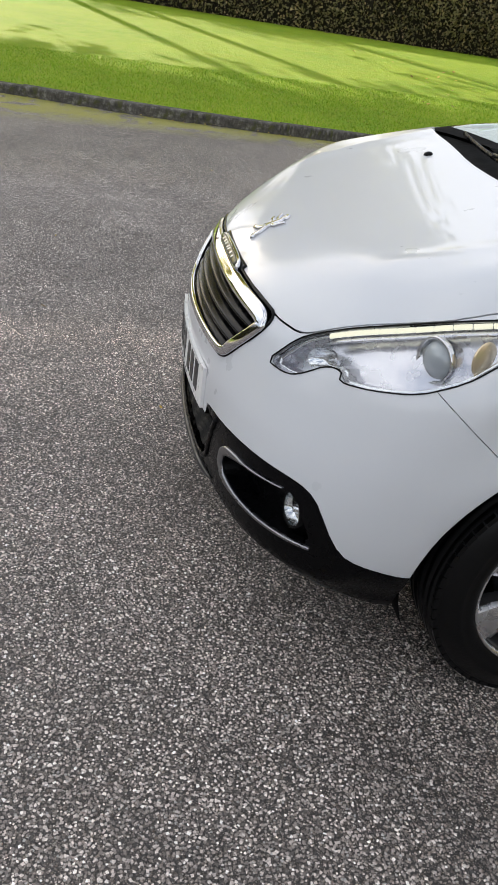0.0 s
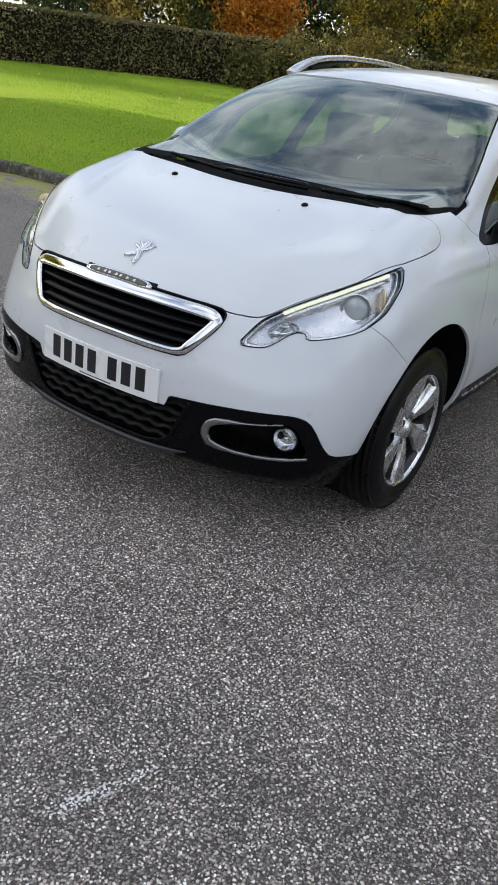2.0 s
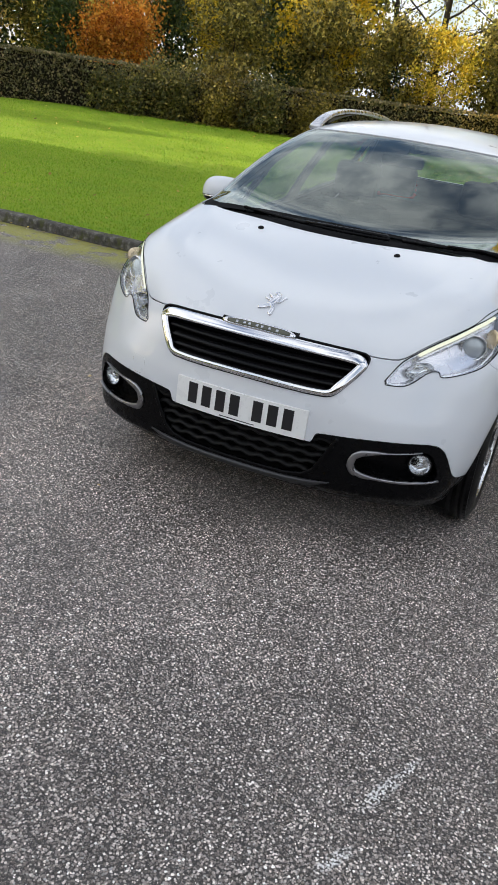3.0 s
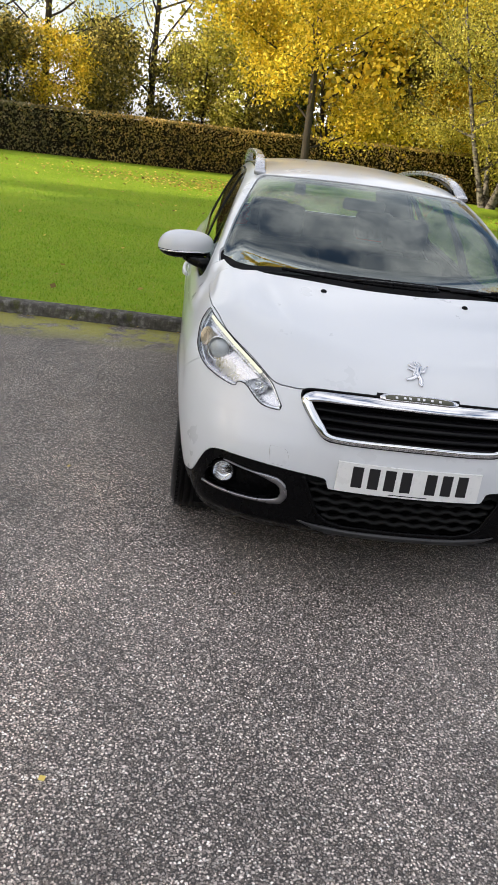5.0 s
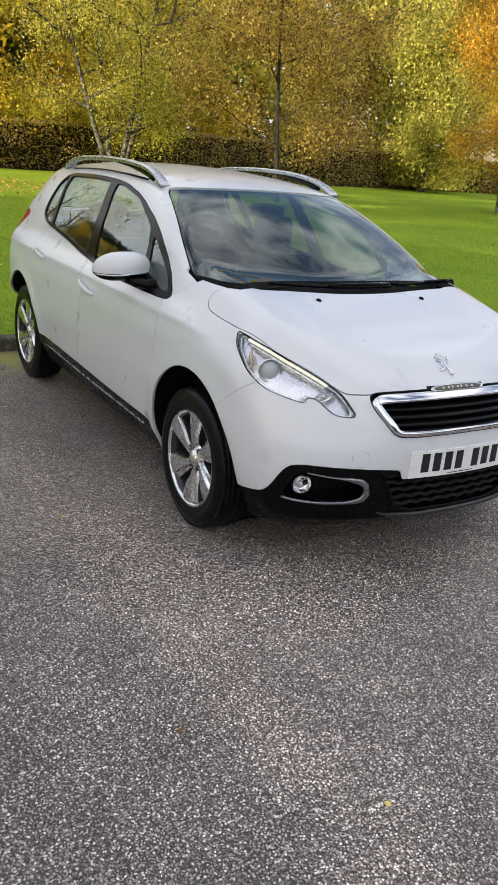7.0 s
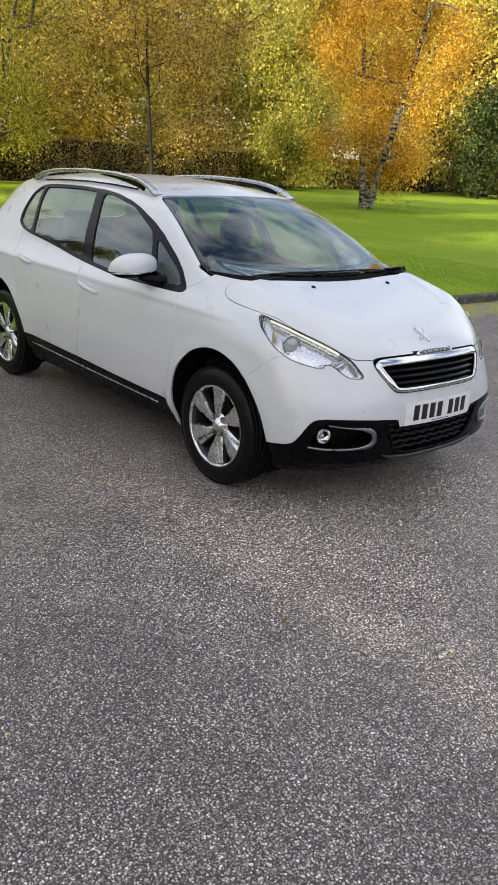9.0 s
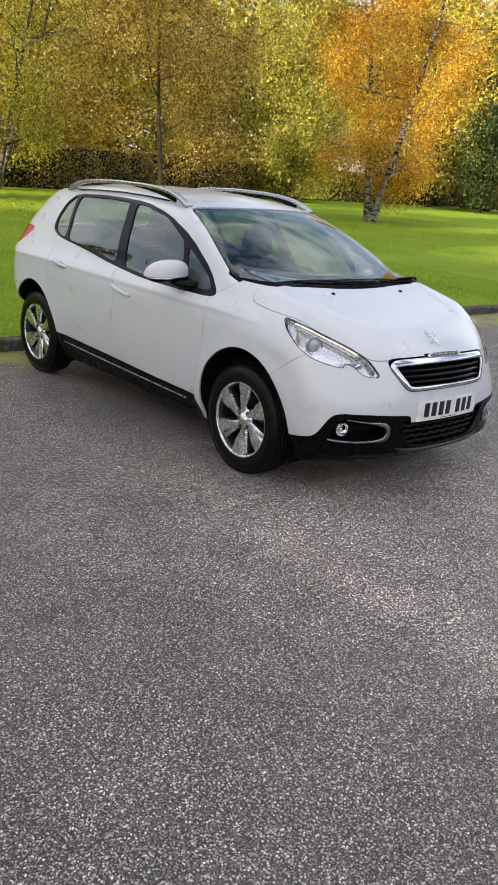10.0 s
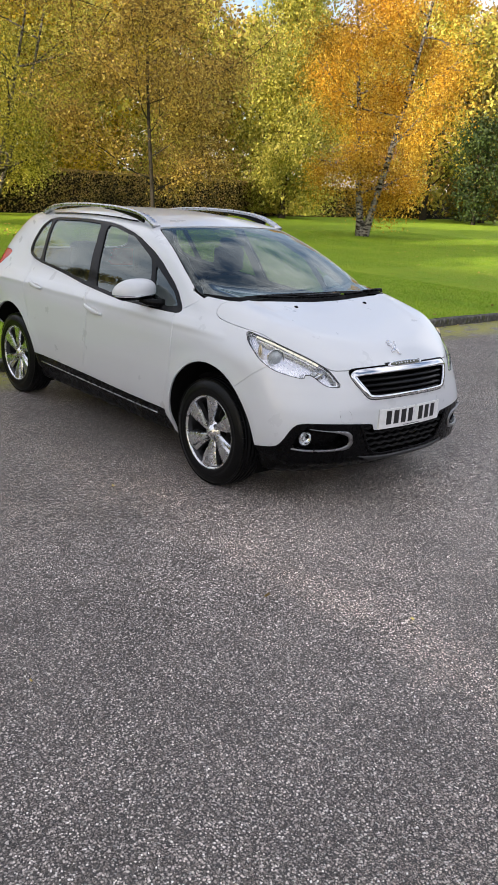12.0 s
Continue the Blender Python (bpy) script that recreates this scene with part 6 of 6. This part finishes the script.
# cover of the towing eye, a thin square outline in the bumper
q = resample(smooth_loop(crisp([(-0.503, 0.578), (-0.440, 0.574), (-0.424, 0.514), (-0.494, 0.512)], 0.008), 1), 40, True)
p = on_skin_front(q[:, 0], q[:, 1])
tube("tow_cover", p - 0.0004 * skin_normal(p), (0.0007, 0.0005), SATIN, bumper, closed=True, sides=4, up=skin_normal(p))

# washer jets and wipers
for s in (-1, 1):
    c = on_skin_top(np.array([0.297 * s]), np.array([-0.112]))[0]
    bm = bmesh.new()
    bmesh.ops.create_uvsphere(bm, u_segments=16, v_segments=8, radius=1, matrix=Matrix.Translation(c) @ pose(0, 0, 0, 18, 0, 0) @ Matrix.Diagonal((0.013, 0.014, 0.009, 1)))
    part("washer_jet", bm, PLASTIC, car, "black washer jet")


def wiper(px, tip, back):
    """An arm from the cowl and a blade along the foot of the glass."""
    a = on_skin_top(np.array([px]), np.array([0.030 + 0.12 * px * px]))[0] + np.array([0, 0, 0.012])
    xs = np.linspace(px + back, tip, 30)
    ys = 0.022 + 0.13 * xs * xs + 0.012 * (np.abs(xs - px) / abs(tip - px)) ** 1.5
    p = on_skin_top(xs, ys) + np.array([0, -0.004, 0.006])
    blade = tube("wiper", p, np.stack([np.full(30, 0.004), np.full(30, 0.007)], -1), PLASTIC, car, sides=6)
    tagged(blade, "black wiper at rest")
    m = p[16]
    tube("wiper_arm", [a, a * 0.7 + m * 0.3 + np.array([0, 0, 0.003]), a * 0.3 + m * 0.7 + np.array([0, 0, 0.006]), m + np.array([0, 0, 0.006])], [(0.014, 0.010), (0.011, 0.008), (0.009, 0.006), (0.008, 0.006)], PLASTIC, blade, sides=8)
    bm = bmesh.new()
    bmesh.ops.create_uvsphere(bm, u_segments=14, v_segments=8, radius=0.015, matrix=Matrix.Translation(a) @ Matrix.Diagonal((1, 1, 0.7, 1)))
    part("wiper_pivot", bm, PLASTIC, blade)


wiper(0.20, -0.46, 0.02)
wiper(0.66, 0.27, 0.02)


# wheels
def wheel(x, y, steer):
    s = math.copysign(1, x)
    hub = lathe("wheel", [(-0.09, 0.201), (0.05, 0.197), (0.078, 0.205), (0.082, 0.212), (0.07, 0.212), (-0.09, 0.206)], ALLOY_POCKET, car, 64)
    tagged(hub, "silver multi-spoke alloy wheel with a black tyre")
    lathe("rim_lip", [(0.078, 0.2075), (0.087, 0.2095), (0.092, 0.215), (0.0905, 0.219), (0.08, 0.217)], ALLOY, hub, 64)
    tyre = [(-0.088, 0.212), (-0.093, 0.235), (-0.094, 0.262), (-0.090, 0.288), (-0.079, 0.306), (-0.064, 0.3155)]
    for g in (-0.046, -0.016, 0.016, 0.046):
        tyre += [(g - 0.006, 0.319), (g - 0.004, 0.311), (g + 0.004, 0.311), (g + 0.006, 0.319)]
    tyre += [(0.062, 0.3155), (0.076, 0.306), (0.088, 0.288), (0.0965, 0.264), (0.0985, 0.254), (0.0965, 0.251), (0.0985, 0.238), (0.0965, 0.227), (0.092, 0.218), (0.085, 0.214)]
    t = lathe("tyre", tyre, RUBBER, hub, 96)
    # shoulder blocks of the tread
    bm = bmesh.new()
    for i in range(64):
        a = 2 * math.pi * i / 64
        for sx, sh in ((0.074, 0.0), (-0.076, 0.5)):
            block(bm, (sx - 0.012, -0.0132, 0.298), (sx + 0.005, 0.0132, 0.3130), 0.0, pose(0, 0, 0, math.degrees(a) + sh * 5.6, 0, 0))
    part("tread", bm, RUBBER, t, smooth=False)["kind"] = "stuff"
    # brake disc behind the spokes
    lathe("brake_disc", [(0.0, 0.06), (0.0, 0.135), (-0.012, 0.135), (-0.012, 0.06)], ALLOY_DARK, hub, 40)
    lathe("wheel_well", [(-0.06, 0.20), (-0.06, 0.01)], DARK, hub, 40)
    # spokes: curved blades with a stepped edge and dark flanks
    for i in range(6):
        bm = bmesh.new()
        rows = [(0.030, 0.016, 0.060, -0.06), (0.060, 0.023, 0.066, 0.02), (0.095, 0.031, 0.073, 0.12), (0.130, 0.043, 0.078, 0.19), (0.170, 0.056, 0.081, 0.21), (0.213, 0.066, 0.084, 0.20)]
        ring = []
        for r, w, d, tw in rows:
            pts = []
            deep = 0.002 + 0.006 * min(1, max(0, (r - 0.05) / 0.08))
            for u, dx in ((-1.12, -0.042), (-1.0, -0.020), (-0.78, -deep - 0.006), (-0.60, -deep - 0.004), (-0.46, 0.002), (0.1, 0.004), (0.66, 0.002), (0.84, 0.0), (0.93, -0.014), (1, -0.042)):
                a = tw + u * w / max(r, 0.05)
                pts.append(bm.verts.new((d + dx, r * math.sin(a), r * math.cos(a))))
            ring.append(pts)
        for ra, rb in zip(ring, ring[1:]):
            for j in range(9):
                bm.faces.new((ra[j], ra[j + 1], rb[j + 1], rb[j])).material_index = 1 if j in (0, 8) else 0
        bmesh.ops.transform(bm, matrix=pose(0, 0, 0, 60 * i + 12, 0, 0), verts=bm.verts)
        part("spoke", bm, ALLOY, hub).data.materials.append(ALLOY_POCKET)
    lathe("hub_cap", [(0.050, 0.066), (0.060, 0.056), (0.066, 0.036), (0.074, 0.030), (0.081, 0.018), (0.082, 0.0004)], ALLOY, hub, 32)
    for i in range(4):
        a = radians(90 * i + 40)
        b = lathe("wheel_bolt", [(0.052, 0.013), (0.068, 0.013), (0.069, 0.009), (0.060, 0.0005)], ALLOY_DARK, hub, 10)
        b.matrix_basis = pose(0, 0.054 * math.sin(a), 0.054 * math.cos(a))
    m = pose(x, y, 0.317, 0, 0, steer)
    hub.matrix_basis = m if s > 0 else m @ pose(0, 0, 0, 0, 0, 180)
    return hub


for wx in (-0.735, 0.735):
    for wy in (0.0, 2.538):
        wheel(wx, wy, 0)

# floor, dashboard, seats, steering wheel, inner mirror
bm = bmesh.new()
block(bm, (-0.70, 0.35, 0.20), (0.70, 2.70, 0.30), 0.02)
block(bm, (-0.46, -0.55, 0.22), (0.46, 0.35, 0.75), 0.05)
part("underbody", bm, DARK, car, "dark underbody")
bm = bmesh.new()
block(bm, (-0.70, 0.28, 0.55), (0.70, 0.62, 0.985), 0.05)
block(bm, (-0.50, 0.40, 0.95), (-0.22, 0.64, 1.02), 0.03)
part("dashboard", bm, DASH, car, "black dashboard")


def seat(x, y, wide, high, head):
    bm = bmesh.new()
    block(bm, (x - wide / 2, y - 0.50, 0.42), (x + wide / 2, y, 0.60), 0.05)
    block(bm, (x - wide / 2 * 0.95, y - 0.07, 0.5), (x + wide / 2 * 0.95, y + 0.07, high), 0.06, Matrix.Translation((0, y, 0.55)) @ pose(0, 0, 0, -12, 0, 0) @ Matrix.Translation((0, -y, -0.55)))
    ob = part("seat", bm, SEAT_CLOTH, car, "dark cloth car seat")
    for hx in head:
        bm = bmesh.new()
        block(bm, (hx - 0.13, y + 0.08, high + 0.01), (hx + 0.13, y + 0.17, high + 0.20), 0.04)
        part("headrest", bm, SEAT_CLOTH, ob)


seat(-0.36, 1.22, 0.50, 1.06, (-0.36,))
seat(0.36, 1.22, 0.50, 1.06, (0.36,))
seat(0.0, 2.12, 1.24, 1.02, (-0.36, 0.36))
a = np.linspace(0, 2 * math.pi, 40, endpoint=False)
tube("steering_wheel", [(-0.36 + 0.18 * math.cos(t), 0.72 + 0.06 * math.sin(t), 0.90 + 0.165 * math.sin(t)) for t in a], (0.014, 0.014), DASH, car, closed=True, sides=8)
bm = bmesh.new()
block(bm, (-0.11, 0.84, 1.30), (0.11, 0.88, 1.36), 0.02)
part("inner_mirror", bm, DASH, car, "black inner mirror")
